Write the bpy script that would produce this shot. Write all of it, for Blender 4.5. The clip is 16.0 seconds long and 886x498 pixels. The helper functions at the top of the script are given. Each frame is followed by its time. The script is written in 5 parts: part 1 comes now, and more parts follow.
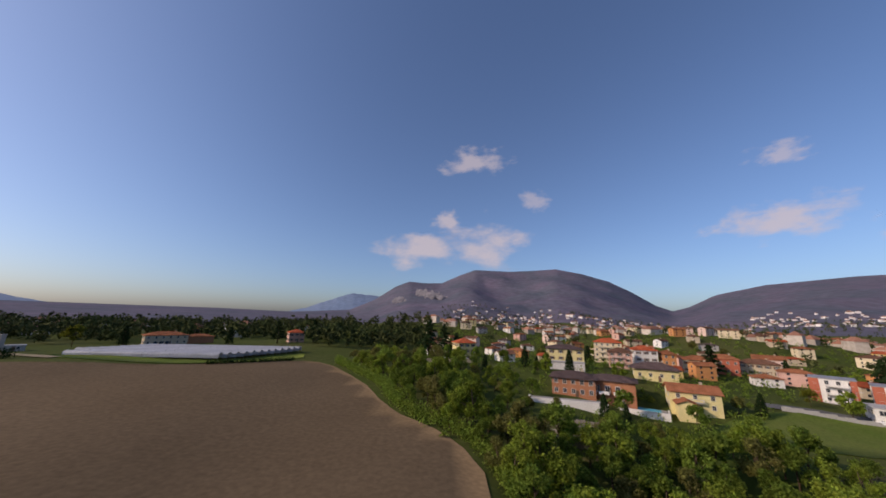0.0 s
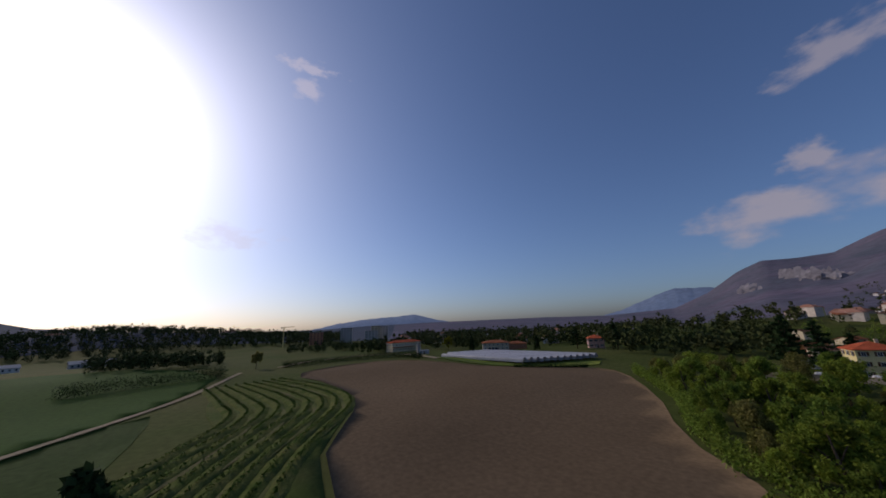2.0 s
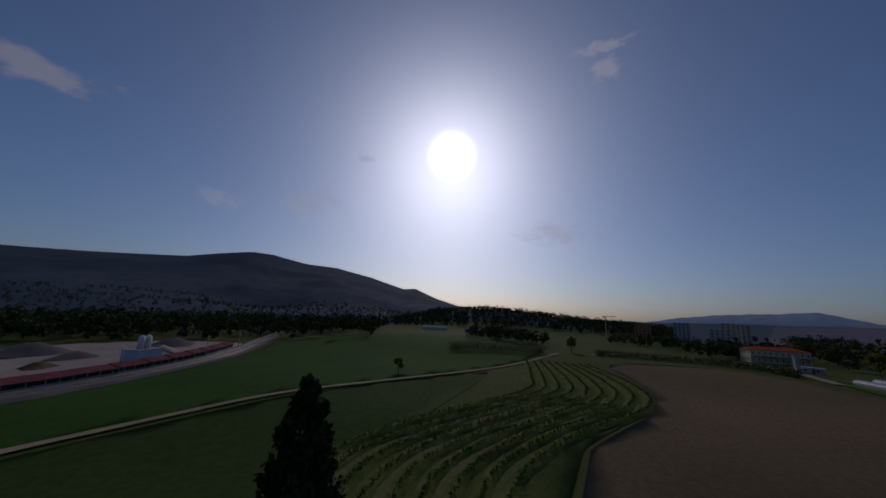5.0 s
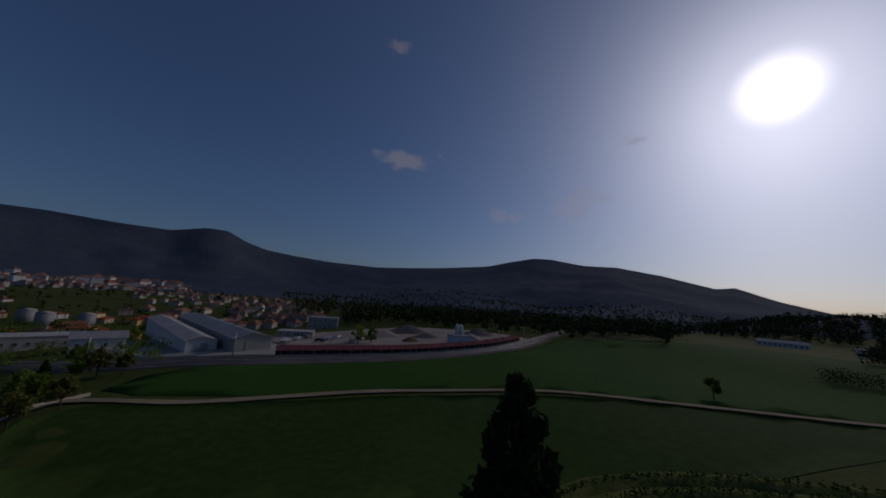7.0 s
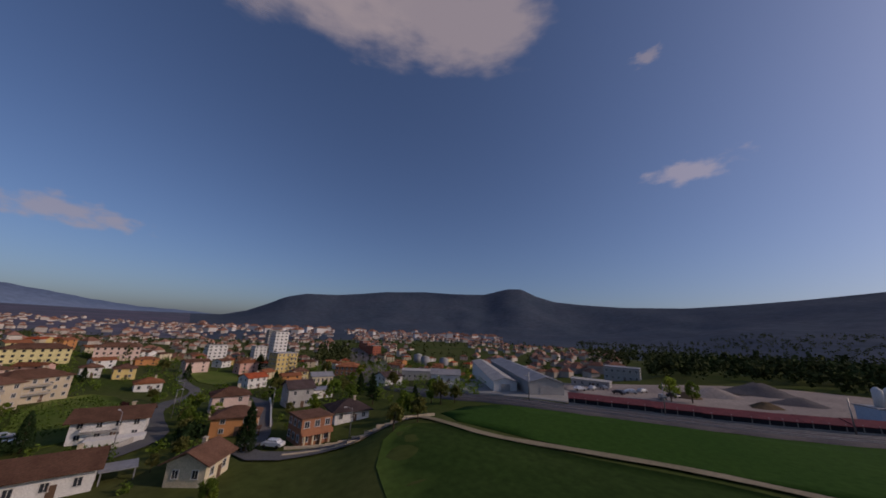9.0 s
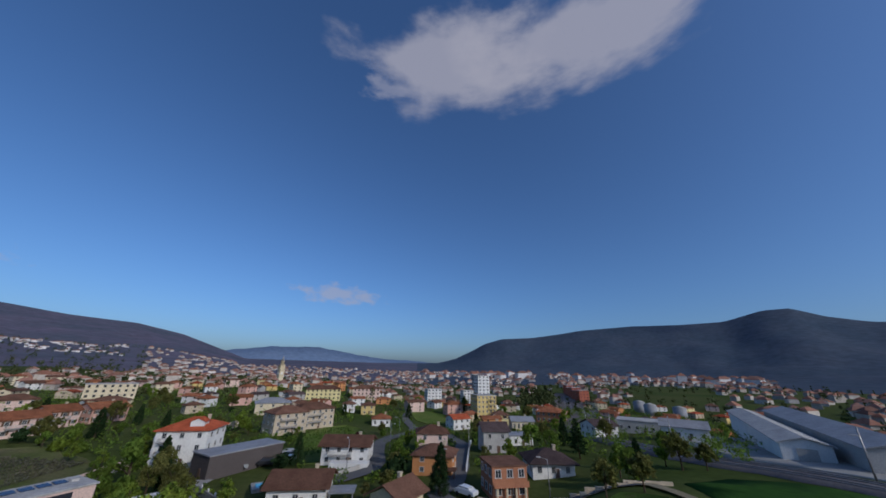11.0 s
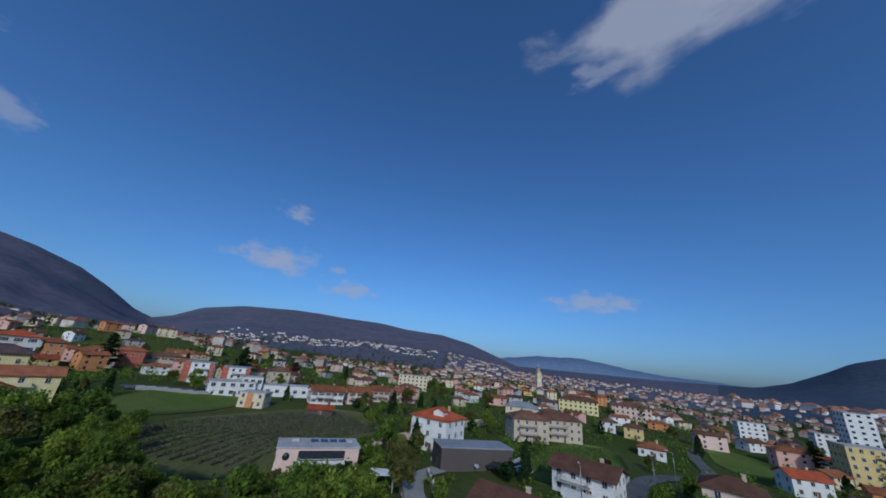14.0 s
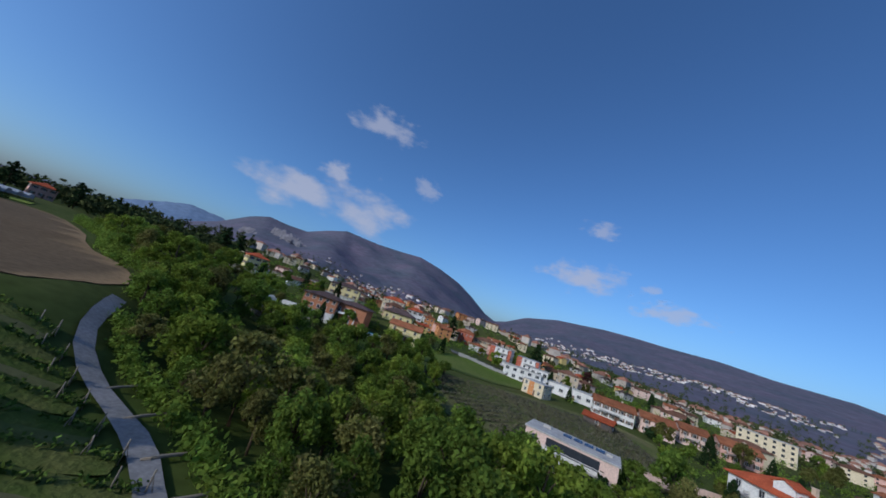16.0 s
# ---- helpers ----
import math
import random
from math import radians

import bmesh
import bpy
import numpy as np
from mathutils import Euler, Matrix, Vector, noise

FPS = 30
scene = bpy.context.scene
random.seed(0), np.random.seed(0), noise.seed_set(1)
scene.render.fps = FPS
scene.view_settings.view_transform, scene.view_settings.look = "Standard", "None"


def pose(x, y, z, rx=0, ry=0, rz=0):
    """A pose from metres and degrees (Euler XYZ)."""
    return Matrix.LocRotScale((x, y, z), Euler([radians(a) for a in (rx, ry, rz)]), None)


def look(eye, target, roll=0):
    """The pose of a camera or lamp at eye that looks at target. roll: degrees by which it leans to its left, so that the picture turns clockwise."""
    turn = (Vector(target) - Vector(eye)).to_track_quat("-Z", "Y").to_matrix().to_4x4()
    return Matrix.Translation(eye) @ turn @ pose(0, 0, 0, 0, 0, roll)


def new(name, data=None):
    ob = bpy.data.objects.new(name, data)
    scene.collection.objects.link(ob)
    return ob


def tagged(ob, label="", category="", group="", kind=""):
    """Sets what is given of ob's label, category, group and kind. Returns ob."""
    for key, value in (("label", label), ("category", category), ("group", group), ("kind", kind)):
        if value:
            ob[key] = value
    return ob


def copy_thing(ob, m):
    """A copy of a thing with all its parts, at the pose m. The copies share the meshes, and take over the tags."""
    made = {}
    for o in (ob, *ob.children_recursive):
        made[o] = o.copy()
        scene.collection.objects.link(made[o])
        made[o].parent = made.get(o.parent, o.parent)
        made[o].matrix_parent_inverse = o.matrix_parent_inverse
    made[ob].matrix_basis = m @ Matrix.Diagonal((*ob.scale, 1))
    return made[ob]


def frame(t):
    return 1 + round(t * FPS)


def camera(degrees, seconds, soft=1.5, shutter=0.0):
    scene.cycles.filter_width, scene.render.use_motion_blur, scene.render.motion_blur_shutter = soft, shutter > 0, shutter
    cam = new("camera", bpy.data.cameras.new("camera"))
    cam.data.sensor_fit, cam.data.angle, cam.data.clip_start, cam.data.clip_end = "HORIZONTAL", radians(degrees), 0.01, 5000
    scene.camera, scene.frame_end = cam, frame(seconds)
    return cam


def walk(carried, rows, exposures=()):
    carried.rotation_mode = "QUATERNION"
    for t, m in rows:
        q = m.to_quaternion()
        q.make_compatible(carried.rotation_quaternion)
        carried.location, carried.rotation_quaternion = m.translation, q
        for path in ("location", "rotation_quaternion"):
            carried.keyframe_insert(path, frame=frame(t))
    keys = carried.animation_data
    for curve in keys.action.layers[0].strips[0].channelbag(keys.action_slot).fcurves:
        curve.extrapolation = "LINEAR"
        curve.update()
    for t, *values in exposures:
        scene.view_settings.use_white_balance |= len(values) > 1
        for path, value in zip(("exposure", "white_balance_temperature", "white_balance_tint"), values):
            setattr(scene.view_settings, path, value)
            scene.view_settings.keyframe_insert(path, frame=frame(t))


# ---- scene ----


def row(t, x, y, z, heading, tilt, lean):
    """One row of the flight: place, heading (anticlockwise from north), tilt above the level, lean."""
    return t, pose(x, y, z, 90 + tilt, 0, heading) @ pose(0, 0, 0, 0, 0, lean)


cam = camera(109.4, 16.0, soft=1.7)
walk(cam, [
    row(0, -0.00, -0.00, 19.00, 0.02, 12.63, 1.51),
    row(0.5, 2.84, 0.60, 18.65, 15.91, 12.21, 1.52),
    row(1, 5.93, 2.04, 18.96, 29.28, 12.15, 0.18),
    row(1.5, 8.60, 4.88, 18.74, 41.36, 12.73, -1.63),
    row(2, 11.35, 7.51, 19.40, 51.79, 13.86, -2.44),
    row(2.5, 12.82, 9.78, 19.54, 61.05, 15.23, -2.74),
    row(3.2, 12.78, 12.15, 20.07, 73.06, 16.19, -3.30),
    row(5.3, 10.91, 20.85, 19.14, 114.14, 11.22, 3.58),
    row(5.5, 10.16, 21.40, 18.92, 118.69, 11.08, 3.92),
    row(6, 6.86, 21.40, 17.91, 130.08, 10.70, 4.86),
    row(6.5, 4.64, 19.50, 18.38, 143.29, 10.30, 6.34),
    row(7, 3.32, 17.65, 18.29, 155.54, 9.02, 4.32),
    row(7.5, 2.25, 16.31, 16.67, 169.64, 11.65, 6.10),
    row(8, 0.89, 15.19, 16.13, 182.89, 12.30, 5.75),
    row(8.5, 0.39, 13.59, 16.11, 195.04, 13.05, 5.35),
    row(9, -0.24, 11.48, 15.93, 204.84, 14.64, 2.78),
    row(9.7, -0.44, 8.43, 14.98, 216.62, 17.73, 1.40),
    row(11.8, 5.77, -3.38, 12.97, 251.92, 21.52, 2.02),
    row(12.5, 8.74, -6.72, 13.37, 262.58, 21.52, 2.98),
    row(13, 11.07, -8.94, 12.97, 269.27, 21.14, 3.17),
    row(13.5, 13.60, -10.84, 12.44, 276.14, 20.49, 4.34),
    row(14, 15.90, -12.41, 11.97, 283.58, 20.04, 5.80),
    row(14.5, 19.21, -14.02, 11.42, 292.86, 18.93, 7.02),
    row(15, 22.73, -14.85, 10.68, 303.46, 18.08, 7.02),
    row(15.5, 25.12, -15.54, 10.47, 315.2, 16.70, 8.0),
    row(15.7, 26.37, -16.03, 9.80, 321.9, 15.6, 11.0),
    row(15.8, 27.10, -16.38, 9.32, 326.2, 14.5, 12.8),
    row(15.9, 27.90, -16.83, 8.78, 331.7, 13.1, 15.0),
    row(16, 28.76, -17.41, 8.29, 337.2, 11.8, 18.1),
], exposures=[(0, 0.15, 7300, 20), (1.5, -0.38, 6800, 20), (3, -1.05, 6300, 19), (5.3, -1.8, 6200, 18), (7, -2.05, 6200, 18), (8, -1.35, 6900, 24), (9, -0.75, 7000, 24), (9.7, -0.55, 6700, 20), (12, -0.4, 5200, 6), (14.5, -0.45, 5150, 5), (16, -0.1, 5500, 7)])

# ---- world and sun ----
SUN_AZ, SUN_EL = 253.5, 28.5
world = bpy.data.worlds.new("sky")
scene.world = world
world.use_nodes = True
wn = world.node_tree
sky = wn.nodes.new("ShaderNodeTexSky")
sky.sky_type = "NISHITA"
sky.sun_disc = False
sky.sun_elevation = radians(SUN_EL)
sky.sun_rotation = radians(SUN_AZ)
sky.altitude = 400
sky.air_density, sky.dust_density, sky.ozone_density = 1.0, 2.6, 7.0
wn.links.new(sky.outputs["Color"], wn.nodes["Background"].inputs["Color"])
wn.nodes["Background"].inputs["Strength"].default_value = 0.135

sun = new("sun_light", bpy.data.lights.new("sun_light", "SUN"))
sun.data.energy, sun.data.angle, sun.data.color = 2.6, radians(0.6), (1.0, 0.87, 0.70)
SUN_WAY = Vector((math.sin(radians(SUN_AZ)) * math.cos(radians(SUN_EL)), math.cos(radians(SUN_AZ)) * math.cos(radians(SUN_EL)), math.sin(radians(SUN_EL))))
sun.matrix_world = look(SUN_WAY * 200, (0, 0, 0))


# ---- materials ----
def material(name, color, rough=0.8, spot=None, scale=1.0, fine=8.0, bump=0.0, mix=0.5, metal=0.0, island=0.0, random_tint=0.0, coords="Object", transmit=0.0):
    """A surface with two scales of variation: broad patches towards the colour `spot`, and fine grain; both with a little relief."""
    m = bpy.data.materials.new(name)
    m.use_nodes = True
    n, l = m.node_tree.nodes, m.node_tree.links
    b = n["Principled BSDF"]
    b.inputs["Roughness"].default_value, b.inputs["Metallic"].default_value = rough, metal
    b.inputs["Specular IOR Level"].default_value = 0.02 if rough > 0.65 else 0.4
    tc = n.new("ShaderNodeTexCoord")
    broad, grain = n.new("ShaderNodeTexNoise"), n.new("ShaderNodeTexNoise")
    for tex, s, detail in ((broad, scale, 4), (grain, fine, 6)):
        tex.inputs["Scale"].default_value, tex.inputs["Detail"].default_value = s, detail
        l.new(tc.outputs[coords], tex.inputs["Vector"])
    spot = spot or tuple(c * 0.75 for c in color)
    ramp = n.new("ShaderNodeValToRGB")
    ramp.color_ramp.elements[0].position, ramp.color_ramp.elements[1].position = 0.5 - mix / 2.5, 0.5 + mix / 2.5
    ramp.color_ramp.elements[0].color, ramp.color_ramp.elements[1].color = (*color, 1), (*spot, 1)
    l.new(broad.outputs["Fac"], ramp.inputs["Fac"])
    shade = n.new("ShaderNodeHueSaturation")
    l.new(ramp.outputs["Color"], shade.inputs["Color"])
    value = n.new("ShaderNodeMapRange")
    value.inputs["From Min"].default_value, value.inputs["From Max"].default_value = 0.25, 0.75
    value.inputs["To Min"].default_value, value.inputs["To Max"].default_value = 0.78, 1.22
    l.new(grain.outputs["Fac"], value.inputs["Value"])
    last = value.outputs["Result"]
    for amount, node, socket in ((island, "ShaderNodeNewGeometry", "Random Per Island"), (random_tint, "ShaderNodeObjectInfo", "Random")):
        if amount:
            src, rng, mul = n.new(node), n.new("ShaderNodeMapRange"), n.new("ShaderNodeMath")
            rng.inputs["To Min"].default_value, rng.inputs["To Max"].default_value = 1 - amount, 1 + amount
            mul.operation = "MULTIPLY"
            l.new(src.outputs[socket], rng.inputs["Value"])
            l.new(rng.outputs["Result"], mul.inputs[0]), l.new(last, mul.inputs[1])
            last = mul.outputs["Value"]
    l.new(last, shade.inputs["Value"])
    l.new(shade.outputs["Color"], b.inputs["Base Color"])
    if bump:
        bp = n.new("ShaderNodeBump")
        bp.inputs["Strength"].default_value, bp.inputs["Distance"].default_value = 0.6, bump
        l.new(grain.outputs["Fac"], bp.inputs["Height"]), l.new(bp.outputs["Normal"], b.inputs["Normal"])
    if transmit:
        tr, mx = n.new("ShaderNodeBsdfTranslucent"), n.new("ShaderNodeMixShader")
        mx.inputs["Fac"].default_value = transmit
        l.new(shade.outputs["Color"], tr.inputs["Color"])
        l.new(b.outputs["BSDF"], mx.inputs[1]), l.new(tr.outputs["BSDF"], mx.inputs[2])
        l.new(mx.outputs["Shader"], n["Material Output"].inputs["Surface"])
    return m


GRASS = material("meadow_grass", (0.045, 0.070, 0.014), 0.9, (0.080, 0.085, 0.028), 0.02, 0.6, 0.1)
# blue and violet of distance haze are painted into both hill forest colours
HAZY_FOREST = material("hazy_forest", (0.082, 0.096, 0.120), 1.0, (0.136, 0.114, 0.152), 0.004, 0.03, 5.0)
HAZY_DARK_FOREST = material("hazy_evergreen_forest", (0.052, 0.071, 0.098), 1.0, (0.068, 0.082, 0.108), 0.004, 0.03, 4.0)


# ---- the ground ----
LEVELS = [
    (0, 0, 0), (-2, 38, -1), (-8, 64, -1), (-22, 96, 0), (-70, -23, 0), (-59, 40, 1), (-62, 89, 2), (-139, 107, 3), (-89, 186, 3), (34, 38, -13), (29, 103, -2.5), (41, 127, 1),
    (4, 136, 1), (70, 121, 1), (60, 88, -6.5), (101, 112, -3), (108, 72, -7), (24, 11, -7), (66, 25, -10), (93, 11, -9), (77, -16, -8.5), (47, -20, -8),
    (52, -45, -8), (30, -50, -2), (127, -89, -12), (314, -32, -4), (282, -212, -24), (68, -242, -16), (2, -81, -2), (-95, -177, 0),
    (-207, -47, 5), (-420, 150, 3), (600, -350, -24), (0, 350, 16), (200, 260, 12), (-100, -600, -10),
]
LEVEL_XYZ = np.array(LEVELS, float)


def level(x, y):
    """The height of the ground, without the far hills."""
    x, y = np.asarray(x, float), np.asarray(y, float)
    d2 = (x[..., None] - LEVEL_XYZ[:, 0]) ** 2 + (y[..., None] - LEVEL_XYZ[:, 1]) ** 2
    w = 1 / (d2 + 90) ** 1.7
    return (w * LEVEL_XYZ[:, 2]).sum(-1) / w.sum(-1)


# skyline of the far hills: bearing and height above the level, in degrees
SKYLINE = dict(zip(
    (0, 3, 6, 12, 16, 20, 24, 28, 31, 34, 36, 38, 41, 46, 53, 57, 61, 67, 72, 78, 83, 88, 91, 111, 121, 124, 127, 129, 132, 137, 141, 145, 152, 158, 163, 167, 169.5, 172, 175, 179, 185, 193, 199, 204, 209, 213, 217, 221, 224, 229, 234, 240, 246, 248, 252, 256, 265, 275, 287, 295, 307, 325, 335, 344, 348, 351.6, 354, 357),
    (6.4, 7.8, 8.9, 8.6, 8.7, 8.9, 8, 6.6, 4.9, 2.8, 2, 2.6, 4.2, 5.3, 5.8, 5.8, 5.6, 5.5, 4.9, 4.6, 3.6, 1.8, 0.7, 0.6, 0.8, 1.6, 3, 4.1, 4.9, 5.1, 5.6, 6.2, 6.6, 6.5, 6.6, 7.7, 7.7, 6.5, 5.6, 5.2, 4.8, 4.7, 5.1, 5.5, 6, 6.4, 7.4, 8.2, 8.1, 7.2, 7, 5.8, 4.1, 4.3, 2.7, 1.6, 0.9, 0.4, 0.3, 0.6, 0.8, 0.8, 0.6, 1.2, 3, 5.5, 6.5, 6.3)))


def skyline(bearing):
    return np.interp(np.asarray(bearing) % 360, list(SKYLINE) + [360], list(SKYLINE.values()) + [6.4])


KNOTS = np.random.default_rng(9).random((64, 64))


def lattice(x, y):
    """Smooth noise between 0 and 1."""
    i, j = np.floor(x).astype(int), np.floor(y).astype(int)
    u, v = x - i, y - j
    u, v = u * u * (3 - 2 * u), v * v * (3 - 2 * v)
    k = lambda a, b: KNOTS[a % 64, b % 64]
    return (k(i, j) * (1 - u) + k(i + 1, j) * u) * (1 - v) + (k(i, j + 1) * (1 - u) + k(i + 1, j + 1) * u) * v


CREST = 3400.0


def height(x, y):
    """The height of the ground with the far hills."""
    x, y = np.asarray(x, float), np.asarray(y, float)
    r, az = np.hypot(x, y), np.degrees(np.arctan2(x, y))
    top = 19 + CREST * np.tan(np.radians(skyline(az)))
    foot = 550 + 1250 * np.exp(-(((az + 360) % 360 - 148) / 45) ** 4)
    u = np.clip((r - foot) / (CREST - foot), 0, 1)
    rise = u ** 1.6
    spur = (lattice(x / 420, y / 420) + 0.5 * lattice(x / 170, y / 170) + 0.22 * lattice(x / 60, y / 60) - 0.86) * 0.16
    low_ridge = np.interp(az % 360, (244, 254, 262, 270, 280, 292, 300), (0, 24, 31, 26, 14, 5, 0)) * np.exp(-((r - 620) / 130) ** 2)
    base = level(x, y) + low_ridge
    return base * (1 - rise) + top * rise + (top - base) * spur * u * (1 - u) * 4 * np.clip((top - 40) / 60, 0, 1) + (r > CREST) * -(r - CREST) * 0.35


def on(x, y, dz=0.0):
    return float(height(x, y)) + dz


def mesh(name, verts, faces, materials, smooth=False, slots=None):
    me = bpy.data.meshes.new(name)
    me.from_pydata([tuple(v) for v in verts], [], [tuple(f) for f in faces])
    for m in materials if isinstance(materials, (list, tuple)) else [materials]:
        me.materials.append(m)
    if slots is not None:
        me.polygons.foreach_set("material_index", np.asarray(slots, dtype=np.int32))
    if smooth:
        me.polygons.foreach_set("use_smooth", [True] * len(me.polygons))
    me.update()
    return me


def ground():
    na, radii = 540, np.sort(np.concatenate([[0.0, CREST - 70, CREST], np.geomspace(3, 4400, 170)]))
    ang = np.linspace(0, 2 * np.pi, na, endpoint=False)
    xs, ys = radii[1:, None] * np.sin(ang), radii[1:, None] * np.cos(ang)
    zs = height(xs, ys)
    verts = np.concatenate([[[0, 0, on(0, 0)]], np.stack([xs, ys, zs], -1).reshape(-1, 3)])
    faces, slots = [], []
    for j in range(na):
        faces.append((0, 1 + (j + 1) % na, 1 + j)), slots.append(0)
    for i in range(len(radii) - 2):
        a, b = 1 + i * na, 1 + (i + 1) * na
        for j in range(na):
            k = (j + 1) % na
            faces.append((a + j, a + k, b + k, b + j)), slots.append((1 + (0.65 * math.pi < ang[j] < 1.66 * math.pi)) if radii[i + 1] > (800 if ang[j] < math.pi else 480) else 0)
    ob = new("ground", mesh("ground", verts, faces, [GRASS, HAZY_FOREST, HAZY_DARK_FOREST], True, slots))
    return tagged(ob, "green valley ground rising to wooded hills all round", "ground", kind="structure")


ground()


def far_ridge(skyline_rows, mat, label):
    """A mountain range beyond the valley, as a long solid ridge."""
    az = np.linspace(skyline_rows[0][0], skyline_rows[-1][0], 60)
    el = np.interp(az, [r[0] for r in skyline_rows], [r[1] for r in skyline_rows])
    verts, faces = [], []
    for k, (a, e) in enumerate(zip(np.radians(az), np.radians(el))):
        wave = 5 * math.sin(k * 1.9) + 4 * math.sin(k * 0.83)
        for r, z in ((3700, -60), (4150, 0.45 * 4500 * math.tan(e) + wave), (4500, 19 + 4500 * math.tan(e) + wave * 0.5), (4800, -60)):
            verts.append((r * math.sin(a), r * math.cos(a), z))
    for k in range(59):
        faces += [(4 * k + j, 4 * k + 4 + j, 4 * k + 5 + j, 4 * k + 1 + j) for j in range(3)]
    tagged(new("backdrop_ridge", mesh("backdrop_ridge", verts, faces, mat, True)), label, "mountain", kind="structure")


# distance haze is painted on the ranges: blue base colour and weak blue emission
HAZY_RANGE = material("haze_blue_range", (0.10, 0.14, 0.21), 1.0, (0.12, 0.15, 0.21), 0.002, 0.02, 4.0)
HAZY_RANGE.node_tree.nodes["Principled BSDF"].inputs["Emission Color"].default_value = (0.25, 0.36, 0.58, 1)
HAZY_RANGE.node_tree.nodes["Principled BSDF"].inputs["Emission Strength"].default_value = 0.16
far_ridge([(82, 0.4), (89, 1.9), (94, 2.6), (101, 2.8), (106, 2.0), (111, 1.3), (118, 1.0), (124, 0.4)], HAZY_RANGE, "distant mountain range in painted blue haze closing the valley")
far_ridge([(284, 0), (290, 1.2), (295, 1.8), (299, 2.0), (303, 2.3), (306, 1.4), (310, 0.6), (316, 0)], HAZY_RANGE, "distant hills in painted pale blue haze behind the farm")
far_ridge([(332, 0), (337, 1.3), (340, 2.5), (344, 4.0), (348, 3.8), (352, 2.8), (356, 1)], HAZY_RANGE, "distant hill in painted blue haze beside the mountain")


# ---- more materials ----
SOIL = material("ploughed_soil", (0.112, 0.080, 0.048), 0.95, (0.142, 0.102, 0.062), 0.03, 1.2, 0.05)
CROP = material("young_crop", (0.026, 0.066, 0.011), 0.9, (0.038, 0.082, 0.015), 0.03, 0.9, 0.1)
CROP_DARK = material("meadow_low", (0.026, 0.052, 0.011), 0.9, (0.038, 0.062, 0.016), 0.04, 0.8, 0.1)
LAWN = material("lawn", (0.080, 0.125, 0.022), 0.9, (0.125, 0.145, 0.038), 0.08, 1.6, 0.08)
BANK = material("rough_bank", (0.075, 0.10, 0.025), 0.95, (0.13, 0.115, 0.06), 0.12, 1.4, 0.15)
TRACK = material("dirt_track", (0.30, 0.25, 0.17), 0.95, (0.22, 0.19, 0.12), 0.15, 2.0, 0.04)
ASPHALT = material("asphalt", (0.10, 0.10, 0.105), 0.85, (0.14, 0.135, 0.13), 0.2, 4.0, 0.01)
CONCRETE = material("concrete", (0.36, 0.34, 0.31), 0.85, (0.26, 0.25, 0.23), 0.15, 3.0, 0.02)
GRAVEL = material("gravel", (0.34, 0.29, 0.25), 0.95, (0.24, 0.20, 0.18), 0.06, 1.2, 0.06)
PATH_GRAVEL = material("path_gravel", (0.25, 0.24, 0.24), 0.95, (0.19, 0.185, 0.18), 0.4, 3.0, 0.04)
BALLAST = material("ballast", (0.16, 0.14, 0.13), 0.95, (0.11, 0.10, 0.10), 0.2, 3.0, 0.05)
STEEL = material("steel", (0.32, 0.31, 0.30), 0.45, metal=0.7)
STONE = material("field_stone", (0.30, 0.26, 0.21), 0.9, (0.20, 0.18, 0.15), 0.5, 4.0, 0.05)
CLIFF = material("pale_cliff", (0.36, 0.33, 0.33), 0.95, (0.22, 0.20, 0.21), 0.02, 0.1, 2.0)
BARK = material("bark", (0.10, 0.075, 0.05), 0.95, None, 1.5, 8.0, 0.03)
WOOD = material("grey_wood", (0.26, 0.22, 0.17), 0.9, None, 1.0, 9.0, 0.01)
LEAVES = [
    material("leaves_fresh", (0.175, 0.250, 0.032), 0.7, (0.20, 0.235, 0.038), 0.3, 3.0, 0, island=0.45, random_tint=0.25, transmit=0.55),
    material("leaves_mid", (0.125, 0.200, 0.032), 0.7, (0.155, 0.20, 0.034), 0.3, 3.0, 0, island=0.45, random_tint=0.25, transmit=0.55),
    material("leaves_olive", (0.135, 0.145, 0.035), 0.75, (0.165, 0.15, 0.05), 0.3, 3.0, 0, island=0.4, random_tint=0.2, transmit=0.45),
    material("leaves_dark", (0.018, 0.036, 0.013), 0.75, (0.026, 0.045, 0.016), 0.3, 3.0, 0, island=0.4, random_tint=0.2, transmit=0.1),
    material("leaves_yellow", (0.15, 0.15, 0.018), 0.7, (0.11, 0.13, 0.02), 0.3, 3.0, 0, island=0.35, transmit=0.5),
    material("leaves_copper", (0.055, 0.022, 0.022), 0.7, (0.07, 0.03, 0.026), 0.3, 3.0, 0, island=0.35, transmit=0.2),
]
FAR_LEAVES = material("wood_leaves", (0.045, 0.065, 0.02), 0.85, (0.07, 0.075, 0.03), 0.02, 0.3, 0, island=0.45)
VINE = material("vine_leaves", (0.060, 0.105, 0.018), 0.8, (0.085, 0.12, 0.024), 0.2, 2.0, 0, island=0.4)


VINE_GRASS = material("vineyard_grass", (0.046, 0.074, 0.015), 0.9, (0.082, 0.092, 0.028), 0.10, 1.6, 0.08)
VINE_BANK = material("vineyard_bank_grass", (0.050, 0.080, 0.016), 0.95, (0.110, 0.116, 0.036), 0.35, 2.6, 0.25)
VINE_OLD = material("netted_vines", (0.085, 0.085, 0.062), 0.85, (0.115, 0.10, 0.066), 0.2, 2.0, 0, island=0.4)


# ---- builders ----
def part(name, me, parent, label="", at=None):
    """A mesh as one part under a thing or another part."""
    ob = new(name, me)
    ob.parent = parent
    if at is not None:
        ob.matrix_basis = at
    if label:
        ob["label"] = label
    return ob


